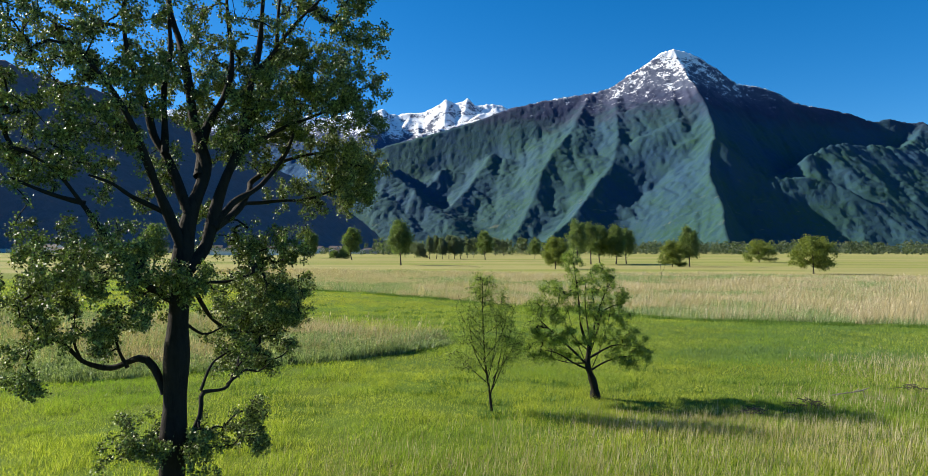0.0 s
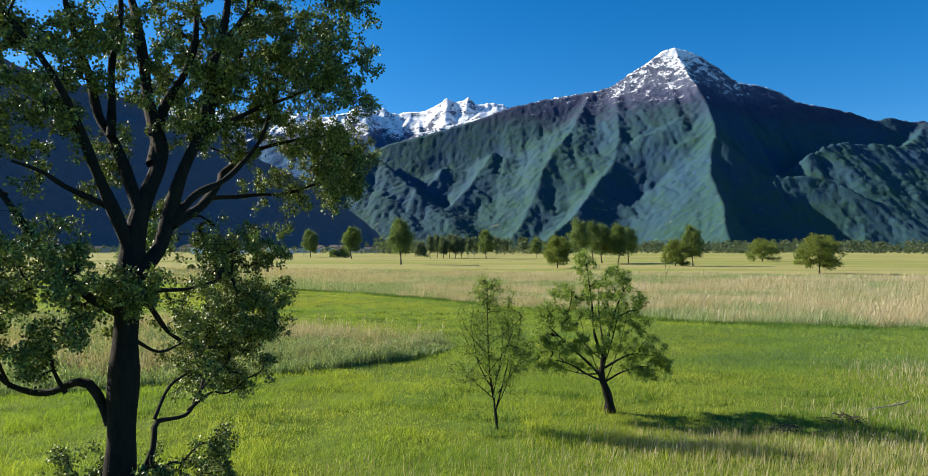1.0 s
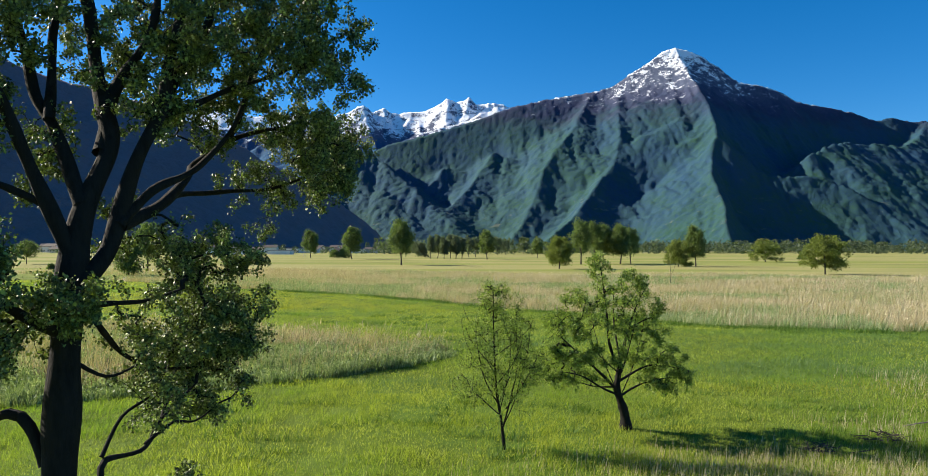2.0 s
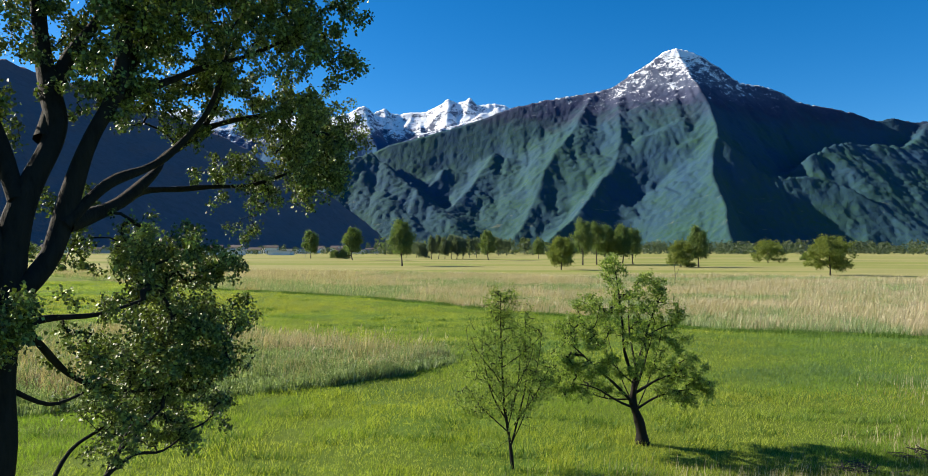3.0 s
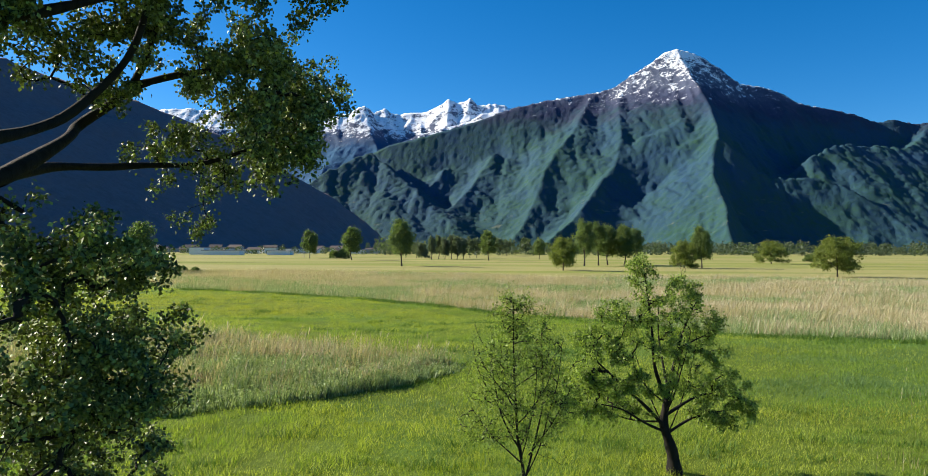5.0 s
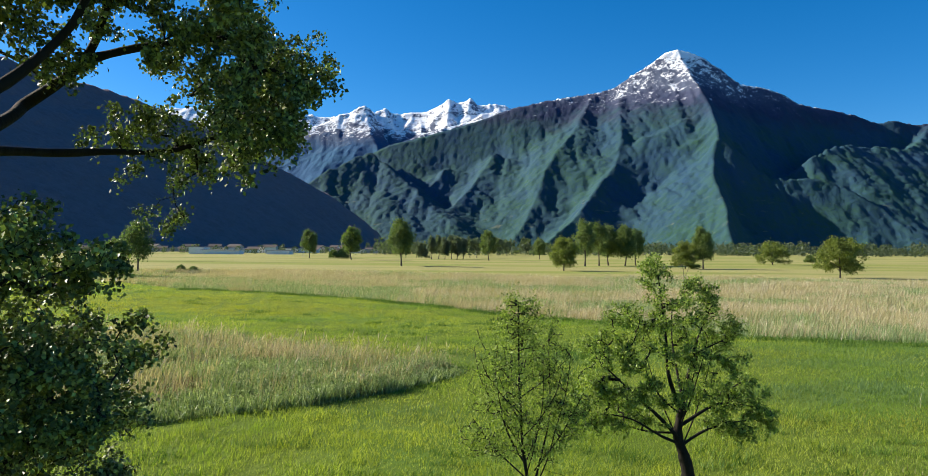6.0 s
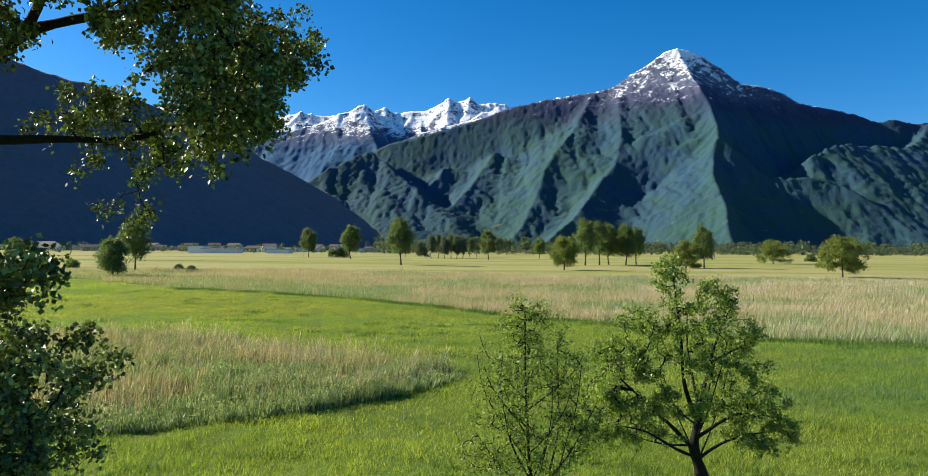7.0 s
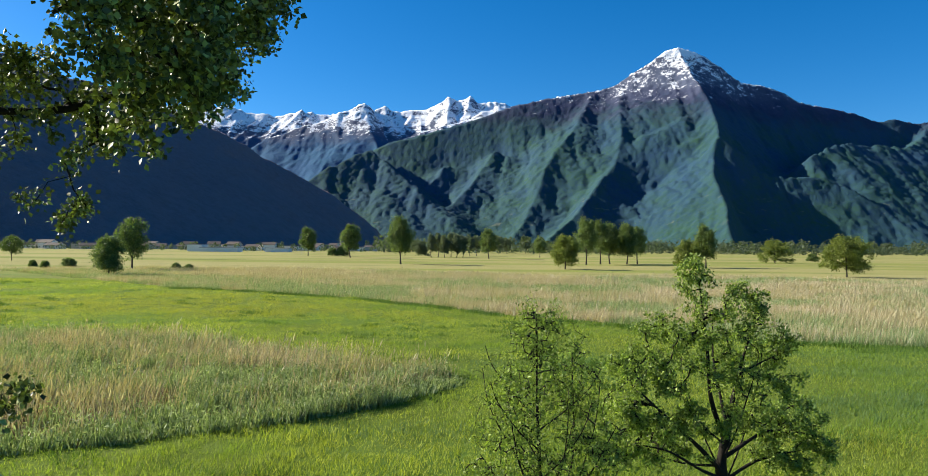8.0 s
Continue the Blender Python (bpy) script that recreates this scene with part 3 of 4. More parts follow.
big_lobes = [
    (-2.6, 15.5, 9.9, 0.9, 1.4, 1.2, 60),
    (-2.6, 16.0, 8.5, 0.75, 1.5, 0.9, 50),
    (-3.3, 17.8, 7.7, 1.0, 1.1, 0.5, 46),
    (-2.65, 16.9, 7.3, 0.5, 0.8, 0.55, 36),
    (-2.75, 17.5, 6.75, 0.5, 0.6, 0.35, 22),
    (-4.0, 16.0, 9.6, 1.1, 1.4, 1.2, 80),
    (-2.65, 15.0, 11.4, 0.9, 1.4, 1, 50),
    (-4.1, 16.0, 11.8, 1.3, 1.4, 1.1, 50),
    (-4.3, 18.4, 6.9, 0.9, 0.7, 0.35, 30),
    (-5.5, 17.0, 9.4, 0.9, 1.2, 0.9, 30),
    (-6.1, 16.0, 10.4, 1.2, 1.4, 1.1, 45),
    (-6.9, 14.0, 9.7, 1.4, 1.5, 1, 60),
    (-7.9, 13.0, 9.5, 1.3, 1.2, 1, 55),
    (-7.8, 12.8, 7.9, 1.1, 1.2, 0.8, 50),
    (-6.7, 13.0, 8.0, 0.9, 1.1, 0.7, 45),
    (-7.1, 13.0, 7.0, 0.9, 0.9, 0.45, 32),
    (-6.0, 13.5, 8.5, 0.9, 1.1, 0.8, 40),
    (-6.8, 12.6, 5.5, 1, 1.1, 0.65, 70),
    (-7.9, 13.0, 4.5, 0.9, 1.1, 0.8, 63),
    (-6.2, 13.0, 4.9, 0.9, 1, 0.8, 63),
    (-7.0, 13.4, 3.9, 0.8, 0.9, 0.35, 27),
    (-4.45, 15.6, 5.5, 0.7, 0.8, 0.5, 60),
    (-4.62, 16.3, 4.3, 0.95, 1.1, 0.75, 165),
    (-5.0, 17.0, 3.2, 0.9, 1, 0.5, 75),
    (-5.2, 13.1, 4.8, 0.6, 0.4, 0.4, 25),
    (-6.2, 13.6, 2.0, 0.8, 0.6, 0.4, 30),
    (-4.6, 14.2, 2.0, 0.7, 0.6, 0.4, 33),
    (-5.2, 13.3, 1.7, 0.8, 0.6, 0.35, 27),
    (-8.0, 13.0, 3.2, 0.3, 0.3, 0.5, 10),
    (-6.2, 14.5, 7.1, 0.7, 0.8, 0.5, 22),
    (-5.7, 15.5, 6.0, 0.6, 0.8, 0.6, 18),
    (-5.5, 15.0, 13.0, 2.2, 2, 1.2, 60),
    (-7.6, 13.8, 11.9, 2, 2, 1, 50),
    (-4.5, 18.9, 6.15, 0.22, 0.25, 0.35, 4),
    (-5.2, 15.2, 9.8, 2.4, 2.4, 1.5, 70),
    (-3.3, 16.0, 9.3, 1.2, 1.4, 1.3, 110),
    (-3.7, 17.6, 8.1, 1.2, 1.1, 0.7, 34),
    (-4.5, 16.4, 4.6, 0.8, 1.0, 0.9, 24),
    (-5.6, 15.6, 8.9, 1.0, 1.0, 0.7, 45),
    (-4.8, 14.6, 4.6, 0.7, 0.7, 0.7, 16),
    (-5.0, 14.9, 3.7, 0.6, 0.6, 0.5, 18),
    (-4.6, 14.8, 8.3, 0.6, 0.7, 0.5, 24),
    (-4.2, 15.0, 8.9, 0.6, 0.7, 0.5, 24),
    (-5.0, 14.6, 7.6, 0.5, 0.5, 0.4, 14),
    (-2.9, 19.0, 8.2, 0.5, 0.6, 0.5, 34),
    (-3.4, 18.6, 7.6, 0.5, 0.5, 0.4, 24),
    (-3.2, 18.9, 7.2, 0.3, 0.3, 0.35, 12),
    (-4.9, 16.9, 7.9, 0.6, 0.6, 0.5, 26),
    (-5.3, 16.6, 8.5, 0.6, 0.6, 0.5, 24),
    (-4.3, 17.0, 8.4, 0.5, 0.5, 0.4, 18),
    # Outer left crown, partly out of view, filled in to shade the right side.
    (-9.0, 13.6, 10.2, 1.4, 1.5, 1.3, 60),
    (-9.2, 13.6, 8.2, 1.2, 1.3, 1.0, 45),
    (-8.6, 15.2, 12.2, 1.5, 1.5, 1.0, 45),
]
big_tree = thing("large_tree", -5.58, 13.75, 0, "large old poplar with dark bark, many limbs and fresh green leaves", "tree")
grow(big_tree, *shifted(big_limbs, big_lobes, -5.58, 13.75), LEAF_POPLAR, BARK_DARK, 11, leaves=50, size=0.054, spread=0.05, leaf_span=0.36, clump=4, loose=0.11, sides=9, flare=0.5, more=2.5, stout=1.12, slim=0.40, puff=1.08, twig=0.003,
     crown_label="small glossy spring leaves")

slim_limbs = [
    ([(0.94, 23.90, 0.04), (0.86, 23.90, 0.78), (0.71, 23.80, 1.79), (0.63, 23.80, 3.19), (0.61, 23.80, 4.59)], 0.05, 0.012),
    ([(0.90, 23.90, 0.68), (1.13, 24.10, 1.54), (1.34, 24.30, 2.73), (1.30, 24.40, 3.75)], 0.03, 0.008),
    ([(0.80, 23.90, 1.28), (0.31, 23.60, 2.22), (0.11, 23.50, 3.42)], 0.025, 0.008),
    ([(0.84, 23.90, 0.98), (0.12, 24.20, 1.52), (-0.29, 24.40, 2.10)], 0.02, 0.008),
    ([(0.98, 24.00, 1.16), (1.51, 23.70, 2.01), (1.90, 23.60, 2.82)], 0.02, 0.008),
]
slim_lobes = [
    (0.6, 23.8, 4.2, 0.4, 0.4, 0.55, 26),
    (1.2, 24.2, 3.4, 0.5, 0.5, 0.6, 26),
    (0.2, 23.6, 3.0, 0.5, 0.5, 0.7, 26),
    (1.6, 23.7, 2.4, 0.45, 0.5, 0.5, 20),
    (-0.1, 24.2, 1.7, 0.4, 0.4, 0.3, 14),
    (0.8, 23.9, 2.0, 0.6, 0.5, 0.6, 20),
    (0.7, 23.9, 2.6, 1.0, 0.8, 1.6, 40),
]
fan(slim_limbs, 3, 10, 0.5, 3.0, 1.15, 4.4, 0.05, 0.018)
slim_tree = thing("young_tree", 0.94, 23.9, 0, "slender young willow with thin stems and sparse new leaves", "tree", "young trees on the meadow")
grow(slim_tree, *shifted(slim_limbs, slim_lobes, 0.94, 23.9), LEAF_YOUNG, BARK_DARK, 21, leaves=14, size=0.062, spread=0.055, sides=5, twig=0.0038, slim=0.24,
     droop=-0.2, more=6.0, puff=1.18)

wide_limbs = [
    ([(4.86, 26.60, -0.08), (4.80, 26.55, 0.45), (4.66, 26.45, 0.85), (4.52, 26.40, 1.30), (4.62, 26.30, 2.06)], 0.16, 0.08),
    ([(4.58, 26.40, 1.16), (3.85, 26.00, 1.88), (3.03, 25.60, 2.58), (2.47, 25.40, 3.14)], 0.06, 0.012),
    ([(4.60, 26.30, 1.84), (4.21, 26.20, 2.95), (4.05, 26.10, 4.05), (3.95, 26.10, 5.10)], 0.06, 0.012),
    ([(4.60, 26.30, 2.06), (4.95, 26.60, 3.14), (5.32, 26.80, 4.03), (5.71, 27.00, 4.58)], 0.06, 0.012),
    ([(4.58, 26.40, 1.49), (5.55, 26.80, 1.88), (6.30, 27.00, 1.86), (6.95, 26.90, 1.75)], 0.05, 0.012),
    ([(4.60, 26.30, 2.17), (4.53, 26.80, 3.35), (4.57, 27.00, 4.47)], 0.04, 0.01),
    ([(4.58, 26.40, 1.34), (3.74, 26.80, 1.31), (2.98, 27.00, 1.50)], 0.035, 0.01),
    ([(4.60, 26.45, 1.00), (5.20, 26.60, 1.35), (5.80, 26.70, 1.50), (6.30, 26.75, 1.55)], 0.045, 0.012),
    ([(4.60, 26.42, 1.05), (4.00, 26.10, 1.35), (3.30, 25.90, 1.75), (2.70, 25.80, 1.90)], 0.045, 0.012),
    ([(4.95, 26.60, 3.14), (5.40, 26.60, 3.40), (5.85, 26.75, 3.55)], 0.028, 0.01),
]
wide_lobes = [
    (4.0, 26.1, 5.0, 0.35, 0.4, 0.45, 16),
    (5.0, 26.6, 4.7, 0.4, 0.4, 0.4, 16),
    (4.3, 26.2, 4.2, 0.6, 0.6, 0.4, 24),
    (5.5, 26.8, 3.9, 0.5, 0.6, 0.4, 24),
    (3.3, 25.9, 4.0, 0.5, 0.5, 0.35, 20),
    (2.6, 25.7, 3.4, 0.5, 0.6, 0.35, 22),
    (3.6, 26.0, 3.2, 0.6, 0.7, 0.35, 24),
    (4.7, 26.5, 3.3, 0.6, 0.7, 0.4, 24),
    (5.7, 26.9, 3.0, 0.5, 0.6, 0.35, 18),
    (2.3, 25.5, 2.6, 0.45, 0.5, 0.3, 18),
    (3.2, 25.8, 2.4, 0.6, 0.6, 0.3, 22),
    (4.2, 26.0, 2.4, 0.6, 0.6, 0.3, 20),
    (5.2, 26.7, 2.3, 0.5, 0.5, 0.3, 16),
    (6.2, 27, 2.2, 0.5, 0.5, 0.3, 20),
    (6.7, 26.9, 1.7, 0.45, 0.4, 0.3, 20),
    (6.2, 26.8, 1.4, 0.5, 0.5, 0.25, 16),
    (5.6, 26.6, 1.6, 0.4, 0.4, 0.25, 10),
    (2.8, 26.3, 1.8, 0.5, 0.5, 0.3, 16),
    (3.6, 26.6, 1.6, 0.5, 0.5, 0.3, 14),
    (2.2, 25.8, 1.9, 0.35, 0.4, 0.25, 10),
]
fan(wide_limbs, 4, 5, 0.8, 1.9, 1.2, 4.2, 0.0, 0.028)
wide_tree = thing("young_tree", 4.97, 26.6, 0, "young spreading tree with a forked dark trunk and loose leafy crown", "tree", "young trees on the meadow")
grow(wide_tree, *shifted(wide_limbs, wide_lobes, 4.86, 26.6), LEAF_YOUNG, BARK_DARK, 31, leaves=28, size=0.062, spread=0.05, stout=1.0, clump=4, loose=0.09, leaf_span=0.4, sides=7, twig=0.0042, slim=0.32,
     flare=0.35, more=4.2, puff=1.18)


def far_tree(name, x, y, height, width, label, style, seed, leaf=None, group="trees on the plain"):
    """A tree on the plain, some hundred metres off. style: tall, round, bush, airy."""
    rng = np.random.default_rng(seed)
    ob = thing(name, x, y, 0, label, "bush" if style == "bush" else "tree", group)
    w, h = width / 2, height
    low = {"tall": 0.22, "round": 0.12, "bush": 0.0, "airy": 0.3}[style]
    limbs = [([(0, 0, -0.2), (0.02 * h * rng.normal(), 0, h * 0.25), (0.03 * h * rng.normal(), 0.02 * h, h * 0.6), (0, 0, h * 0.86)], 0.018 * h + 0.04, 0.03)]
    for k in range(5 if style != "bush" else 4):
        a, z = rng.uniform(0, 6.28), h * rng.uniform(low + 0.06, 0.6)
        limbs.append(([(0, 0, z * 0.7), (0.4 * w * math.cos(a), 0.4 * w * math.sin(a), z + 0.1 * h), (0.75 * w * math.cos(a), 0.75 * w * math.sin(a), z + 0.22 * h)], 0.008 * h + 0.02, 0.02))
    lobes = []
    count = {"tall": 13, "round": 15, "bush": 15, "airy": 10}[style]
    for k in range(count):
        u = (k + 0.5) / count
        z = h * (low + 0.10 + (0.84 - low) * u)
        prof = math.sin(math.pi * min(1.0, 0.16 + 0.80 * u)) ** (0.55 if style != "round" else 0.45)
        if style in ("round", "bush"):
            prof = math.sqrt(max(0.05, 1 - (0.95 * u) ** 2.2))
        a = k * 2.4 + rng.uniform(-0.4, 0.4)
        rr = w * prof * rng.uniform(0.45, 0.66)
        lobes.append((rr * math.cos(a), rr * math.sin(a), z, w * rng.uniform(0.34, 0.52) * (0.4 + 0.6 * prof), w * 0.45 * (0.4 + 0.6 * prof), h * rng.uniform(0.08, 0.14), 13))
    lobes.append((0, 0, h * 0.55, w * 0.5, w * 0.5, h * 0.32, 14))
    dense = 25 if style != "airy" else 17
    fine = 1.0 if y > 300 or height < 3 else 0.72
    grow(ob, limbs, lobes, leaf or LEAF_FAR, BARK_GREY, seed, leaves=int(dense / fine ** 2) if height > 3 else 14, size=(0.033 * h + 0.16) * fine, spread=0.035 * h + 0.06, sides=5, gap=0.5, twig=0.012, slim=0.4, more=1.25)
    return ob


far_tree("poplar", -20.6, 225, 14.6, 8.6, "tall leafy poplar alone on the pale field", "tall", 101)
far_tree("willow", 25.3, 191, 8.8, 8.4, "round willow with yellowish leaves hanging low", "round", 102, LEAF_YELLOW)
for i, (x, y, h, w, s) in enumerate([(39.7, 242, 15.2, 7.5, "airy"), (46.0, 250, 14.6, 7.5, "airy"), (50.5, 256, 14.2, 8.0, "tall"), (55.5, 252, 14.0, 7.5, "tall"),
                                     (61.0, 259, 13.2, 8.0, "airy")]):
    far_tree("poplar", x, y, h, w, "high-crowned poplar in a small grove on the field", s, 110 + i, None, "grove on the field")
far_tree("willow", 66.2, 219, 8.2, 9.8, "broad yellowish willow bush reaching the ground", "bush", 120, LEAF_YELLOW)
far_tree("poplar", 72.6, 222, 12.4, 7.0, "dark dense poplar behind a willow bush", "tall", 121)
far_tree("willow", 126, 294, 9.4, 16.5, "wide low willow bush on the field", "bush", 122, LEAF_YELLOW)
far_tree("bush", 168, 347, 3.8, 6.0, "small round bush on the field", "bush", 123, None, "bushes on the plain")
far_tree("willow", 80.0, 158, 8.6, 10.8, "round willow on a short trunk among dry reed", "round", 124, LEAF_YELLOW)
far_tree("poplar", -53.4, 328, 15.0, 10.0, "tall poplar near the village", "tall", 125)
far_tree("poplar", -81.3, 365, 14.0, 9.0, "tall poplar near the village", "tall", 126)
far_tree("poplar", 10.4, 335, 13.6, 9.6, "leafy poplar at the far end of the field", "tall", 127)
far_tree("poplar", 39.9, 388, 10.2, 7.4, "small dark tree at the far end of the field", "tall", 128)
far_tree("willow", -61.6, 130, 6.7, 5.8, "round tree with low crown on the green meadow", "round", 129)
far_tree("poplar", -67.8, 151, 10.6, 7.4, "airy poplar beside a round tree", "airy", 130)
far_tree("willow", -137, 219, 7.2, 7.5, "pale airy tree at the edge of the village", "airy", 131)
for i, (x, y, h, w) in enumerate([(-61.2, 156.5, 1.5, 2.0), (-58.9, 157.5, 1.2, 2.2), (-100.8, 171.6, 1.4, 1.8), (-87.9, 155.2, 1.7, 1.9), (-93.8, 174, 1.9, 4.0),
                                  (-63, 360, 5.0, 8.0), (-70, 372, 4.2, 7.0)]):
    far_tree("bush", x, y, h, w, "low dark bush on the meadow", "bush", 140 + i, None, "bushes on the plain")
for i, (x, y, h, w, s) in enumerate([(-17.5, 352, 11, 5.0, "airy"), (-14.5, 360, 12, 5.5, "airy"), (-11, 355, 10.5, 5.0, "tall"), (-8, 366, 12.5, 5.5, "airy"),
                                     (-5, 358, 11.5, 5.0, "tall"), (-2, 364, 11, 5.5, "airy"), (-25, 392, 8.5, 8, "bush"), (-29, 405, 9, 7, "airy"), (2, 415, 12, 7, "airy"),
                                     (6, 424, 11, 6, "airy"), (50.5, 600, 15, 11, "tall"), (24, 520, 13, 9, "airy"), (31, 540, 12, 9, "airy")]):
    far_tree("poplar", x, y, h, w, "poplar greyed as by haze in a loose row beyond the field", s, 160 + i, LEAF_HAZY, "row beyond the field")

# a bare sapling in the dry reed
sapling = thing("sapling", 32.4, 114, 0, "thin bare sapling standing in the dry reed", "tree")
grow(sapling, [([(0, 0, 0), (0.1, 0, 1.6), (-0.1, 0, 3.6)], 0.05, 0.02), ([(0.08, 0, 1.4), (0.6, 0, 2.4), (0.9, 0.1, 3.4)], 0.035, 0.015)],
     [(0, 0, 3.2, 0.8, 0.6, 0.8, 16)], LEAF_FAR, BARK_GREY, 171, leaves=1, size=0.12, twig=0.012, sides=5)


def woods(name, label, rows, seed):
    """A far belt of trees as one mass of leaf clumps. rows: x0, x1, y, depth, height, number."""
    rng = np.random.default_rng(seed)
    at, sizes = [], []
    for x0, x1, y, depth, height, count in rows:
        for k in range(count):
            x, yy = rng.uniform(x0, x1), y + rng.uniform(0, depth)
            h = height * rng.uniform(0.45, 1.15)
            w = h * rng.uniform(0.28, 0.6)
            m = 80
            u = rng.uniform(0.05, 1, m)
            prof = np.sin(np.pi * np.clip(0.12 + 0.85 * u, 0, 1)) ** 0.6
            a, r = rng.uniform(0, 6.28, m), np.sqrt(rng.uniform(0.2, 1, m)) * w * prof
            at.append(np.stack([x + r * np.cos(a), yy + r * np.sin(a), h * u], 1))
            sizes.append(np.full(m, 0.16 * h) * rng.uniform(0.6, 1.4, m))
    at, sizes = np.concatenate(at), np.concatenate(sizes)
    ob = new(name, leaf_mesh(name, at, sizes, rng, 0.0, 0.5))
    ob.data.materials.append(LEAF_HAZY_WOODS)
    return tagged(ob, label, "woods", kind="stuff")


woods("far_woods", "belt of mixed woods along the far side of the plain",
      [(-70, 120, 560, 120, 13, 60), (60, 330, 700, 160, 13, 80), (250, 700, 760, 220, 14, 130), (480, 900, 900, 300, 15, 110), (120, 600, 1150, 300, 14, 120),
       (-150, 150, 800, 250, 12, 90), (-420, -60, 560, 120, 7, 90), (-480, -80, 550, 40, 3.6, 90), (560, 1100, 1100, 200, 18, 100)], 5)


# ---------------------------------------------------------------- the village at the foot of the slope
def plain(name, color, rough=0.8, vary=0.25):
    k = Mat(name)
    c = k.mix(k.noise(0.8, 4), tuple(v * (1 - vary) for v in color), color)
    return k.done(c, rough, 0.3)


WALLS = [plain("plaster_white", (0.78, 0.77, 0.74)), plain("plaster_cream", (0.50, 0.46, 0.40)), plain("plaster_grey", (0.42, 0.40, 0.37))]
ROOFS = [plain("roof_tile", (0.10, 0.08, 0.072)), plain("roof_grey", (0.34, 0.34, 0.35))]
GLASS = plain("window_dark", (0.05, 0.06, 0.07), 0.15)


def box_bm(x0, x1, y0, y1, z0, z1):
    bm = bmesh.new()
    v = [bm.verts.new(p) for p in [(x0, y0, z0), (x1, y0, z0), (x1, y1, z0), (x0, y1, z0), (x0, y0, z1), (x1, y0, z1), (x1, y1, z1), (x0, y1, z1)]]
    for f in [(3, 2, 1, 0), (4, 5, 6, 7), (0, 1, 5, 4), (1, 2, 6, 5), (2, 3, 7, 6), (3, 0, 4, 7)]:
        bm.faces.new([v[i] for i in f])
    return bm


def house(x, y, w, d, h, wall, roof, pitched, label, turn=0.0, name="house"):
    ob = thing(name, x, y, -0.05, label, "building", "village at the foot of the slope")
    ob.rotation_euler = (0, 0, radians(turn))
    bm = box_bm(-w / 2, w / 2, 0, d, 0, h)
    if pitched:
        a, b = bm.verts.new((-w / 2, d / 2, h + d * 0.22)), bm.verts.new((w / 2, d / 2, h + d * 0.22))
        vs = list(bm.verts)
        bm.faces.new([vs[7], vs[4], a])
        bm.faces.new([vs[5], vs[6], b])
    part("wall", bm, WALLS[wall], ob)
    if pitched:
        for s in (0, 1):
            y0, y1 = (-0.5, d / 2) if s == 0 else (d + 0.5, d / 2)
            z0 = h - 0.5 * 0.44
            bm = bmesh.new()
            z1 = h + d * 0.22
            p = [(-w / 2 - 0.5, y0, z0), (w / 2 + 0.5, y0, z0), (w / 2 + 0.5, y1, z1), (-w / 2 - 0.5, y1, z1)]
            lo, up = [bm.verts.new((a, b, c + 0.04)) for a, b, c in p], [bm.verts.new((a, b, c + 0.30)) for a, b, c in p]
            for f in (lo[::-1], up, *[[lo[i], lo[(i + 1) % 4], up[(i + 1) % 4], up[i]] for i in range(4)]):
                bm.faces.new(f)
            bmesh.ops.recalc_face_normals(bm, faces=bm.faces)
            part("roof", bm, ROOFS[roof], ob)
    else:
        part("roof", box_bm(-w / 2 - 0.3, w / 2 + 0.3, -0.3, d + 0.3, h + 0.004, h + 0.5), ROOFS[roof], ob)
    n = max(2, int(w / 3.2))
    for fl in range(max(1, int(h / 2.9)) if pitched else 0):
        for i in range(n):
            cx, cz = -w / 2 + (i + 0.5) * w / n, 1.0 + 2.9 * fl
            part("window", box_bm(cx - 0.55, cx + 0.55, -0.06, 0.1, cz, cz + 1.3), GLASS, ob)


rng = np.random.default_rng(77)
for i in range(44):
    u = i / 43
    x = -460 + 370 * u + rng.uniform(-8, 8)
    y = 560 + 60 * u + rng.uniform(0, 130)
    low = rng.random() < 0.45
    w, d = (rng.uniform(16, 34), rng.uniform(9, 14)) if low else (rng.uniform(8, 14), rng.uniform(8, 11))
    h = rng.uniform(3.2, 4.2) if low else rng.choice([3.0, 3.0, 5.4])
    wall = int(rng.choice([0, 0, 1, 1, 2]))
    house(x, y, w, d, h, wall, int(low), not low,
          ("long low white shed with a flat grey roof" if low else ["white", "cream", "grey"][wall] + " plastered house with a tiled pitched roof") + " in the village",
          rng.uniform(-25, 25), "shed" if low else "house")
for x, y, w, h in ((-196, 508, 11, 4.8), (-177, 503, 27, 2.8), (-140, 520, 17, 2.8)):
    house(x, y, w, 12, h, 0, 1, False, "long low white shed with a flat roof before the village", 0.0, "shed")
house(260, 990, 7, 6, 6.5, 0, 0, True, "small white tower house among far trees", 10)


def pylon(x, y, h):
    ob = thing("lattice_mast", x, y, 0, "thin grey lattice mast above the village roofs", "mast")
    k = plain("mast_steel", (0.3, 0.3, 0.31), 0.5)
    for sx, sy in ((-1, -1), (1, -1), (1, 1), (-1, 1)):
        v, f = tube(np.array([(sx * 0.5, sy * 0.5, 0), (sx * 0.2, sy * 0.2, h)]), [0.05, 0.04], 4)
        part_of("leg", mesh_of("leg", v, f), k, ob)
    for j in range(5):
        z = h * (0.72 + 0.06 * j)
        part("crossarm", box_bm(-0.9, 0.9, -0.08, 0.08, z, z + 0.14), k, ob)


pylon(-88, 380, 13)


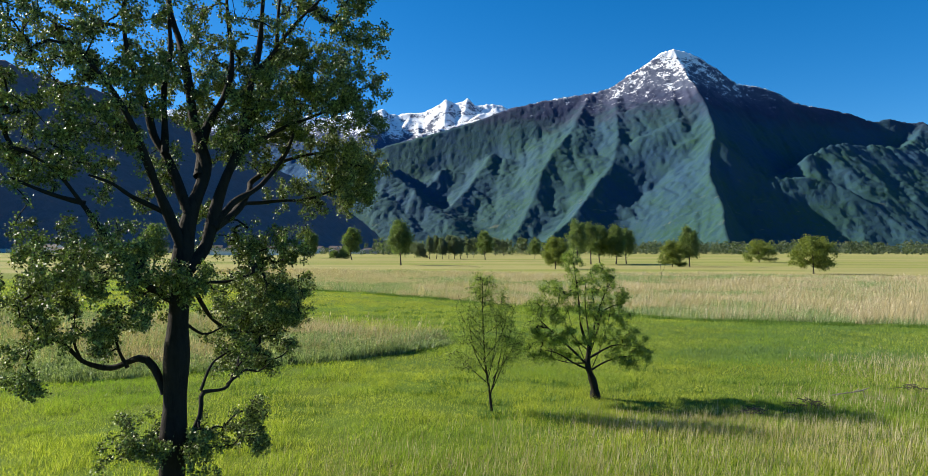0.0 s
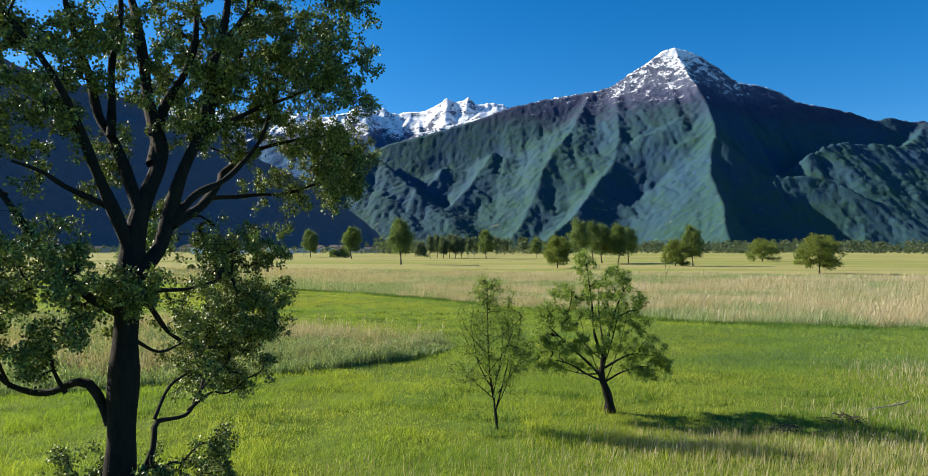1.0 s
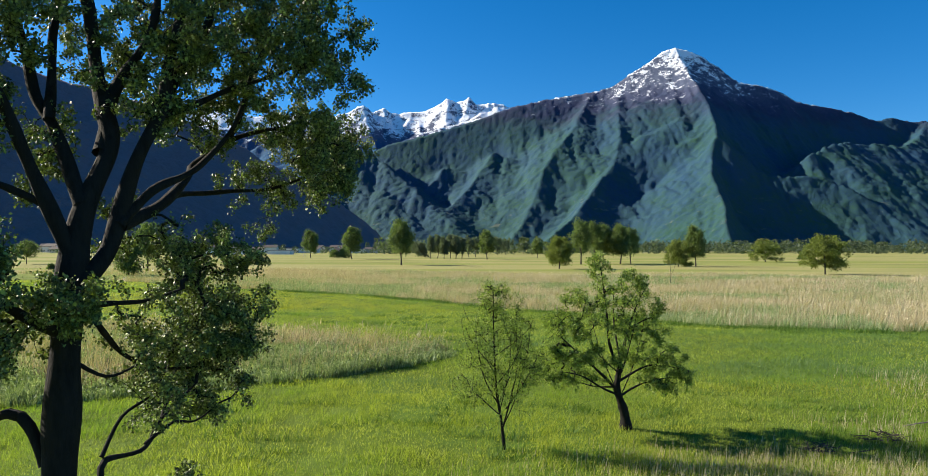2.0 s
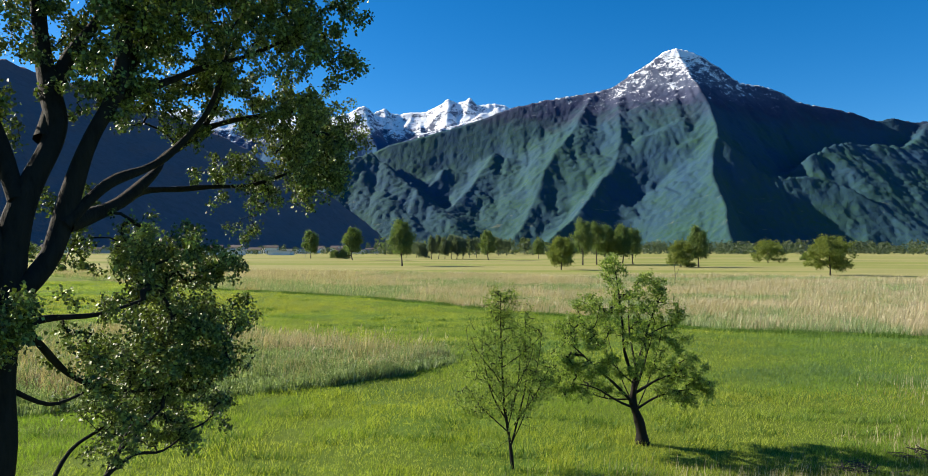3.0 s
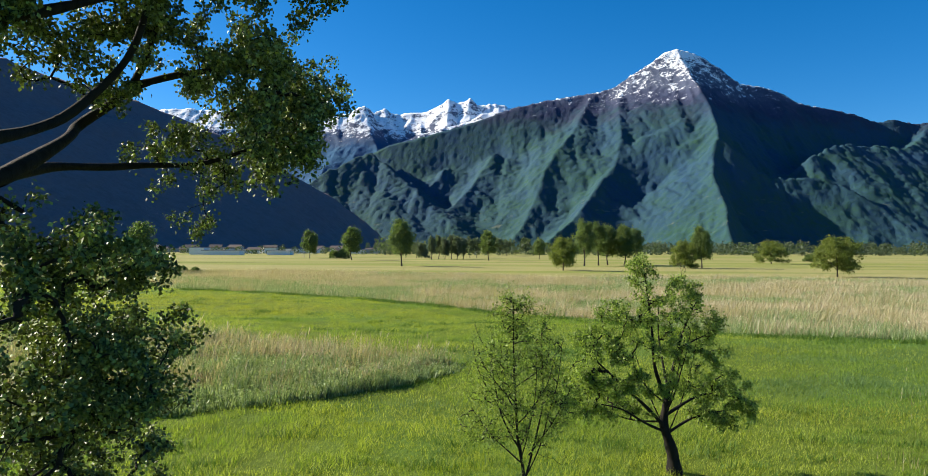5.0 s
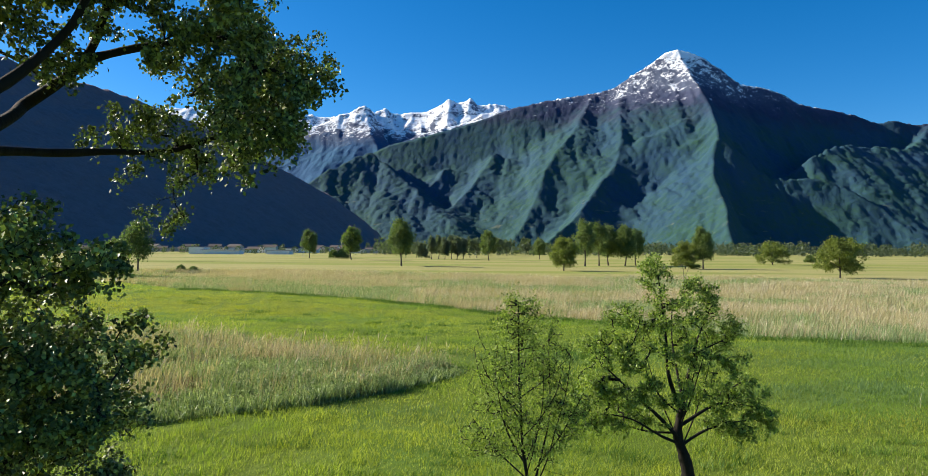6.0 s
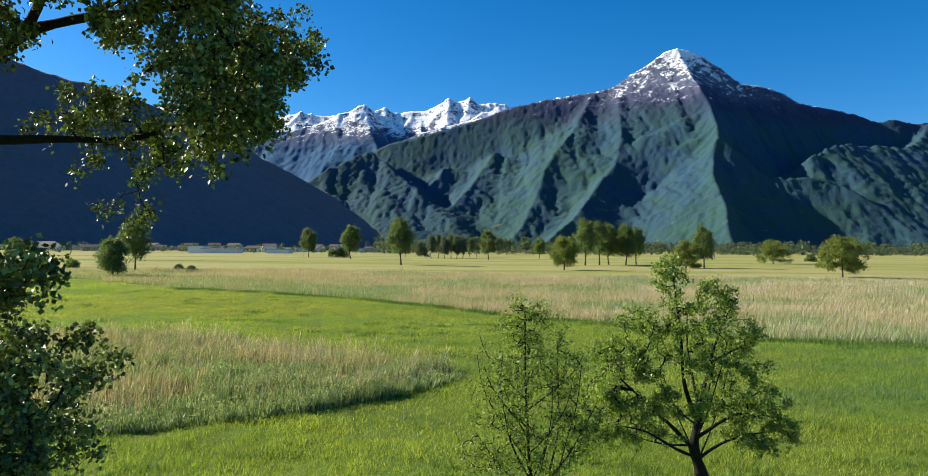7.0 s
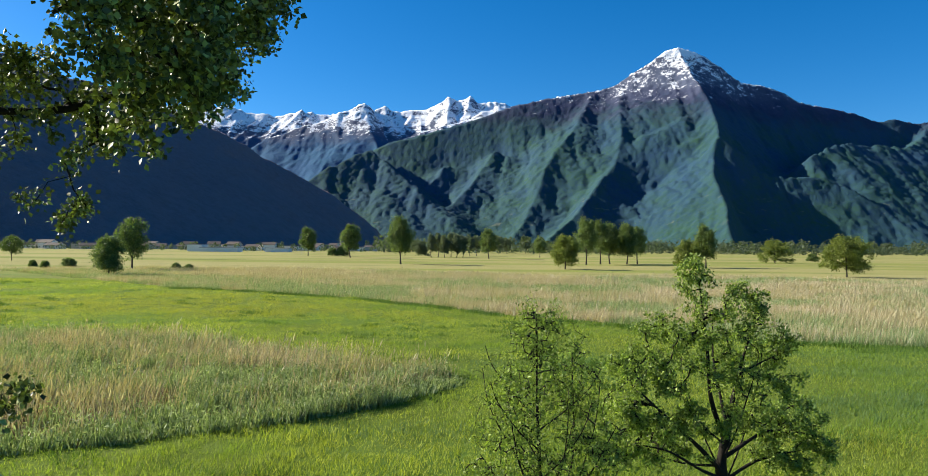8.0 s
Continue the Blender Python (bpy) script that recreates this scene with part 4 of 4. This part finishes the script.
# ---------------------------------------------------------------- grass and reed
def blades(name, material, x, y, height, width, rng, lean=0.35, wind=(0.12, 0.0), plume=None, label="", category="grass"):
    """One triangle to a blade, or with plume a second, wider one at its top."""
    n = len(x)
    z = ground_z(x, y) - 0.02
    a = rng.uniform(0, np.pi, n)
    base = np.stack([x, y, z], 1)
    half_w = np.stack([np.cos(a), np.sin(a), 0 * a], 1) * (width / 2)[:, None]
    tip = base + np.stack([rng.normal(wind[0], lean, n) * height, rng.normal(wind[1], lean, n) * height, height], 1)
    v = [base - half_w, base + half_w, tip]
    f = [np.arange(n)[:, None] * 3 + [[0, 1, 2]]]
    verts = np.stack(v, 1).reshape(-1, 3)
    if plume is not None:
        k = np.nonzero(rng.random(n) < plume)[0]
        m = len(k)
        drop = base[k] + (tip[k] - base[k]) * 0.8
        end = base[k] + (tip[k] - base[k]) * 1.1 + rng.normal(0, 0.04, (m, 3))
        pv = np.stack([drop, (drop + end) / 2 + half_w[k] * 2.2, end, (drop + end) / 2 - half_w[k] * 2.2], 1).reshape(-1, 3)
        q = np.arange(m)[:, None] * 4 + len(verts)
        f += [q + [[0, 1, 2]], q + [[0, 2, 3]]]
        verts = np.concatenate([verts, pv])
    ob = new(name, mesh_of(name, verts, np.concatenate(f), False))
    ob.data.materials.append(material)
    return tagged(ob, label, category, kind="stuff")


def scatter(rng, count, y0, y1, power=2.0):
    """Points over the wedge of plain ahead, thinning out with distance."""
    y = (y0 ** (2 - power) + rng.random(count) * (y1 ** (2 - power) - y0 ** (2 - power))) ** (1 / (2 - power)) if power != 2 else y0 * (y1 / y0) ** rng.random(count)
    return rng.uniform(-1, 1, count) * (0.70 * y + 3.0), y


REED_BED = [(-0.6, 41.2), (-3.6, 36.2), (-7.5, 32.9), (-10.3, 31.5), (-12.8, 30.5), (-22, 27), (-40, 24), (-75, 60), (-45, 60), (-28.6, 54.5), (-19.3, 53.5), (-9.1, 47.6), (-1.2, 42.6)]
DRY_BAND = [(-95, 150), (-62, 122), (-37, 100), (-24.4, 95), (-9.6, 84.2), (3.1, 70.1), (12.6, 61.1), (18.3, 55.4), (26.1, 52.1), (60, 46), (140, 60), (140, 150),
            (80, 134), (48, 152), (17, 140), (-12, 163), (-52, 170), (-85, 155)]


def wobble(x, y, seed, amount):
    return (x + amount * (fbm(x * 0.25, y * 0.25, 3, seed) - 0.5) * 2, y + amount * (fbm(x * 0.25 + 40, y * 0.25, 3, seed + 1) - 0.5) * 2)


rng = np.random.default_rng(5)
# the mown meadow
x, y = scatter(rng, 850000, 16.5, 120, 1.75)
bed, band = inside(*wobble(x, y, 3, 0.6), REED_BED), inside(*wobble(x, y, 3, 1.5), DRY_BAND)
dry = 0.8 * np.exp(-(((x - 8.5) / 4.5) ** 2 + ((y - 22.0) / 1.5) ** 2)) + 0.9 * np.exp(-(((x - 22.5) / 3.8) ** 2 + ((y - 31) / 4.5) ** 2)) + 0.5 * np.exp(-(((x - 15) / 3.0) ** 2 + ((y - 26) / 1.5) ** 2)) + 0.4 * np.exp(-(((x - 3) / 6) ** 2 + ((y - 18.0) / 2.2) ** 2)) + 0.5 * np.exp(-(((x - 11) / 3.5) ** 2 + ((y - 19.5) / 2.5) ** 2))
dry = dry * (0.4 + 1.2 * fbm(x * 0.6, y * 0.6, 3, 71))
is_dry = rng.random(len(x)) < np.clip(dry * 0.5, 0, 0.42)
ok = ~bed & ~band
tall = 0.045 + 0.10 * fbm(x * 0.3, y * 0.3, 3, 15) ** 1.5 + 0.22 * fbm(x * 0.9, y * 0.7, 3, 16) ** 2.4 + 0.12 * np.clip(dry, 0, 1)
pale = np.exp(-(((x + 31) / 13) ** 2 + ((y - 78) / 9) ** 2)) + 0.6 * np.exp(-(((x + 12) / 7) ** 2 + ((y - 70) / 3) ** 2)) + 0.2 * np.exp(-(((x - 14) / 6) ** 2 + ((y - 33) / 1.5) ** 2))
pale = ok & ~is_dry & (rng.random(len(x)) < np.clip(pale * 2.2 * fbm(x * 0.25, y * 0.4, 3, 72) * 1.5, 0, 0.85))
blades("yellow_grass", YELLOW_GRASS, x[pale], y[pale], (tall * rng.uniform(0.6, 1.4, len(x)))[pale], (0.007 + 0.00045 * y)[pale], rng, 0.45,
       label="yellowing short grass in patches of the meadow")
damp = np.exp(-(((x - 18) / 7) ** 2 + ((y - 37.5) / 2.2) ** 2)) + 0.45 * np.exp(-(((x - 21) / 12) ** 2 + ((y - 46) / 9) ** 2)) + 0.7 * np.exp(-(((x - 2) / 6) ** 2 + ((y - 46) / 2.0) ** 2)) + 0.6 * np.exp(-(((x + 3) / 4) ** 2 + ((y - 34) / 1.2) ** 2))
damp = ok & ~is_dry & ~pale & (rng.random(len(x)) < np.clip(damp * 2 * fbm(x * 0.3, y * 0.6, 3, 73), 0, 0.8))
blades("sedge_grass", SEDGE, x[damp], y[damp], (tall * rng.uniform(0.7, 1.6, len(x)))[damp], (0.008 + 0.0004 * y)[damp], rng, 0.45,
       label="blue-green sedge in damp hollows of the meadow")
sel = ok & ~is_dry & ~pale & ~damp
blades("meadow_grass", MEADOW, x[sel], y[sel], (tall * rng.uniform(0.6, 1.4, len(x)))[sel], (0.007 + 0.00038 * y)[sel], rng, 0.45,
       label="bright green meadow grass of uneven height")
sel = ok & is_dry
blades("dry_grass", STRAW, x[sel], y[sel], (0.36 * rng.uniform(0.35, 1.4, len(x)))[sel], (0.008 + 0.00028 * y)[sel], rng, 0.14,
       label="pale dry grass stalks standing in the meadow")
# darker tussocks and weeds scattered over the meadow
tx, ty = scatter(rng, 900, 17, 110, 1.7)
keep = (fbm(tx * 0.08, ty * 0.15, 3, 33) > 0.5) & ~inside(tx, ty, REED_BED) & ~inside(tx, ty, DRY_BAND)
tx, ty = tx[keep], ty[keep]
x, y = np.repeat(tx, 60), np.repeat(ty, 60)
x, y = x + rng.normal(0, 0.45, len(x)), y + rng.normal(0, 0.13, len(x))
blades("tussocks", TUSSOCK, x, y, rng.uniform(0.12, 0.34, len(x)), 0.012 + 0.0005 * y, rng, 0.5, label="dark green tussocks scattered over the meadow")

# the reed bed that runs out to a point in the meadow
x, y = rng.uniform(-62, 1, 900000), rng.uniform(24, 62, 900000)
clump = fbm(x * 0.9, y * 1.1, 3, 60)
sel = inside(*wobble(x, y, 3, 0.6), REED_BED) & (x > -0.72 * y - 2) & (rng.random(len(x)) < 0.25 + 1.5 * np.clip(clump - 0.3, 0, 1))
x, y, clump = x[sel], y[sel], clump[sel]
edge = ~inside(x + 0.4, y - 1.8, REED_BED)
middle = inside(x, y - 1.6, REED_BED) & ~inside(x, y - 8, REED_BED)
dryness = 0.06 * np.where(middle, 1.0, -1.0) + 0.55 * fbm(x * 0.13, y * 0.20, 3, 61) + 0.45 * fbm(x * 0.6, y * 0.8, 3, 62)
litter = rng.random(len(x)) < np.clip((dryness - 0.49) * 7.0, 0.02, 0.85) * np.where(edge, 0.1, 1)
high = (0.22 + 0.40 * fbm(x * 0.2, y * 0.2, 3, 63) + 0.55 * np.clip(clump - 0.25, 0, 1)) * rng.uniform(0.5, 1.3, len(x))
g = ~litter
blades("reed_litter", LITTER, x[litter], y[litter], (high * 0.5)[litter], np.full(litter.sum(), 0.05), rng, 0.8, (0.1, 0), label="brown broken reed litter", category="reed")
blades("green_reed", REED_GREEN, x[g], y[g], (high * np.where(edge, 0.75, 0.85))[g], rng.uniform(0.03, 0.07, g.sum()), rng, 0.30, (0.06, 0), label="grey-green young reed in a dense bed", category="reed")
spots = np.stack([x, y, ground_z(x, y) + high * rng.uniform(0.2, 0.95, len(x))], 1)[g]
reed_leaves = new("reed_leaves", leaf_mesh("reed_leaves", spots, rng.uniform(0.07, 0.18, len(spots)), rng, -0.25, 0.15))
reed_leaves.data.materials.append(REED_GREEN)
tagged(reed_leaves, "broad pointed leaves of the young green reed", "reed", kind="stuff")
# last year's stalks stand in tufts, thickest along the dry streaks
tx, ty = rng.uniform(-50, 1, 16000), rng.uniform(25, 60, 16000)
dryness = 0.55 * fbm(tx * 0.13, ty * 0.20, 3, 61) + 0.45 * fbm(tx * 0.35, ty * 0.6, 3, 64)
keep = inside(tx, ty, REED_BED) & inside(tx, ty - 1.2, REED_BED) & (tx > -0.72 * ty - 2) & (rng.random(len(tx)) < np.clip((dryness - 0.43) * 3.5, 0.04, 0.6))
tx, ty = tx[keep], ty[keep]
per = 15
grown = np.repeat(rng.uniform(0.6, 1.35, len(tx)), per)
x, y = np.repeat(tx, per), np.repeat(ty, per)
x, y = x + rng.normal(0, 0.22, len(x)), y + rng.normal(0, 0.18, len(x))
blades("dry_reed", STRAW, x, y, grown * rng.uniform(0.55, 1.1, len(x)), rng.uniform(0.014, 0.030, len(x)), rng, 0.20, (0.16, 0), 0.12,
       "pale dry reed stalks with feathery tops", "reed")

# the broad band of dry reed
x, y = scatter(rng, 760000, 44, 172, 1.4)
sel = inside(*wobble(x, y, 3, 1.5), DRY_BAND)
x, y = x[sel], y[sel]
greenness = 0.6 * fbm(x * 0.07, y * 0.12, 3, 81) + 0.4 * fbm(x * 0.4, y * 0.5, 3, 82)
inner = inside(x, y - np.where(x < 8, 17.0, 8.0), DRY_BAND)
green = rng.random(len(x)) < np.clip((greenness - 0.45) * 7 + np.where(inner, 0.0, np.where(x < 8, 0.5, 0.3)), 0.03, 0.9)
high = (0.35 + 0.5 * fbm(x * 0.1, y * 0.1, 3, 83) + 0.45 * fbm(x * 0.6, y * 0.6, 3, 84)) * rng.uniform(0.5, 1.2, len(x))
wide = 0.011 + 0.0003 * y
blades("band_green_reed", REED_GREEN, x[green], y[green], (high * 0.75)[green], (wide * 1.3)[green], rng, 0.28, (0.15, 0), label="green reed shoots at the foot of the dry band", category="reed")
blades("band_dry_reed", STRAW, x[~green], y[~green], high[~green], wide[~green], rng, 0.22, (0.2, 0), 0.05, "broad band of straw-coloured dry reed", "reed")

# a dark line of rank grass in the ditch along the near edge of the dry band
line = np.array(DRY_BAND[2:10], float)
seg = np.concatenate([[0], np.cumsum(np.hypot(*np.diff(line, axis=0).T))])
s = rng.uniform(0, seg[-1], 26000)
x = np.interp(s, seg, line[:, 0]) + rng.normal(0, 0.5, len(s)) - 0.6
y = np.interp(s, seg, line[:, 1]) + rng.normal(0, 0.4, len(s)) - 0.9 + 1.6 * (fbm(s * 0.2, s * 0, 3, 91) - 0.5)
sel = rng.random(len(s)) < np.clip((fbm(s * 0.35, s * 0 + 5, 3, 92) - 0.3) * 3, 0, 1)
blades("ditch_grass", TUSSOCK, x[sel], y[sel], rng.uniform(0.12, 0.4, sel.sum()), np.full(sel.sum(), 0.04), rng, 0.4, label="dark rank grass along a shallow ditch")


# ---------------------------------------------------------------- small things on the meadow
TWIG = plain("dead_wood", (0.09, 0.075, 0.06), 0.9, 0.5)
PALE_WOOD = plain("bleached_wood", (0.30, 0.26, 0.20), 0.85, 0.4)


def brush_pile(x, y, w, d, h, count, seed):
    """A heap of cut sticks."""
    r_ = np.random.default_rng(seed)
    ob = thing("brush_pile", x, y, float(ground_z(x, y)), "low heap of dark cut branches lying in the grass", "brushwood", "brush piles in the grass")
    for k in range(count):
        c = np.array([r_.normal(0, w / 3), r_.normal(0, d / 3), 0])
        a, tilt, length = r_.uniform(0, 6.28), r_.uniform(-0.25, 0.45), r_.uniform(0.4, 0.9)
        lift = h * max(0.0, 1 - (c[0] / w) ** 2 * 3) * r_.uniform(0, 1)
        way = np.array([math.cos(a), math.sin(a), tilt])
        p = np.array([c + way * length * (u - 0.5) + [0, 0, lift + 0.12] + r_.normal(0, 0.03, 3) for u in np.linspace(0, 1, 5)])
        p[:, 2] = np.maximum(p[:, 2], 0.02)
        v, f = tube(p, np.linspace(0.015, 0.005, 5), 5)
        part_of("stick", mesh_of("stick", v, f, True), TWIG, ob)


brush_pile(9.8, 24.0, 0.9, 0.5, 0.22, 22, 1)
brush_pile(12.4, 25.2, 1.0, 0.5, 0.18, 20, 2)
brush_pile(17.8, 28.0, 0.6, 0.4, 0.22, 14, 3)
SMALL = 0.55
fallen = thing("fallen_branch", 14.6, 26.6, float(ground_z(14.6, 26.6)), "bleached fallen branch lying across the dry grass", "branch")
v, f = tube(SMALL * np.array([(-1.6, -0.25, 0.28), (-0.7, -0.1, 0.40), (0.2, 0.05, 0.46), (1.0, 0.2, 0.58), (1.5, 0.25, 0.75)]), [0.018, 0.022, 0.026, 0.03, 0.016], 7)
part_of("stem", mesh_of("stem", v, f, True), PALE_WOOD, fallen)
for p0, p1, p2 in (((-0.7, -0.1, 0.40), (-0.9, 0.1, 0.2), (-1.0, 0.2, 0.0)), ((1.0, 0.2, 0.58), (1.1, 0.15, 0.3), (1.15, 0.1, 0.0)), ((0.2, 0.05, 0.46), (0.5, -0.1, 0.7), (0.6, -0.2, 0.85))):
    v, f = tube(SMALL * np.array([p0, p1, p2]), [0.018, 0.012, 0.007], 6)
    part_of("side_branch", mesh_of("side_branch", v, f, True), PALE_WOOD, fallen)
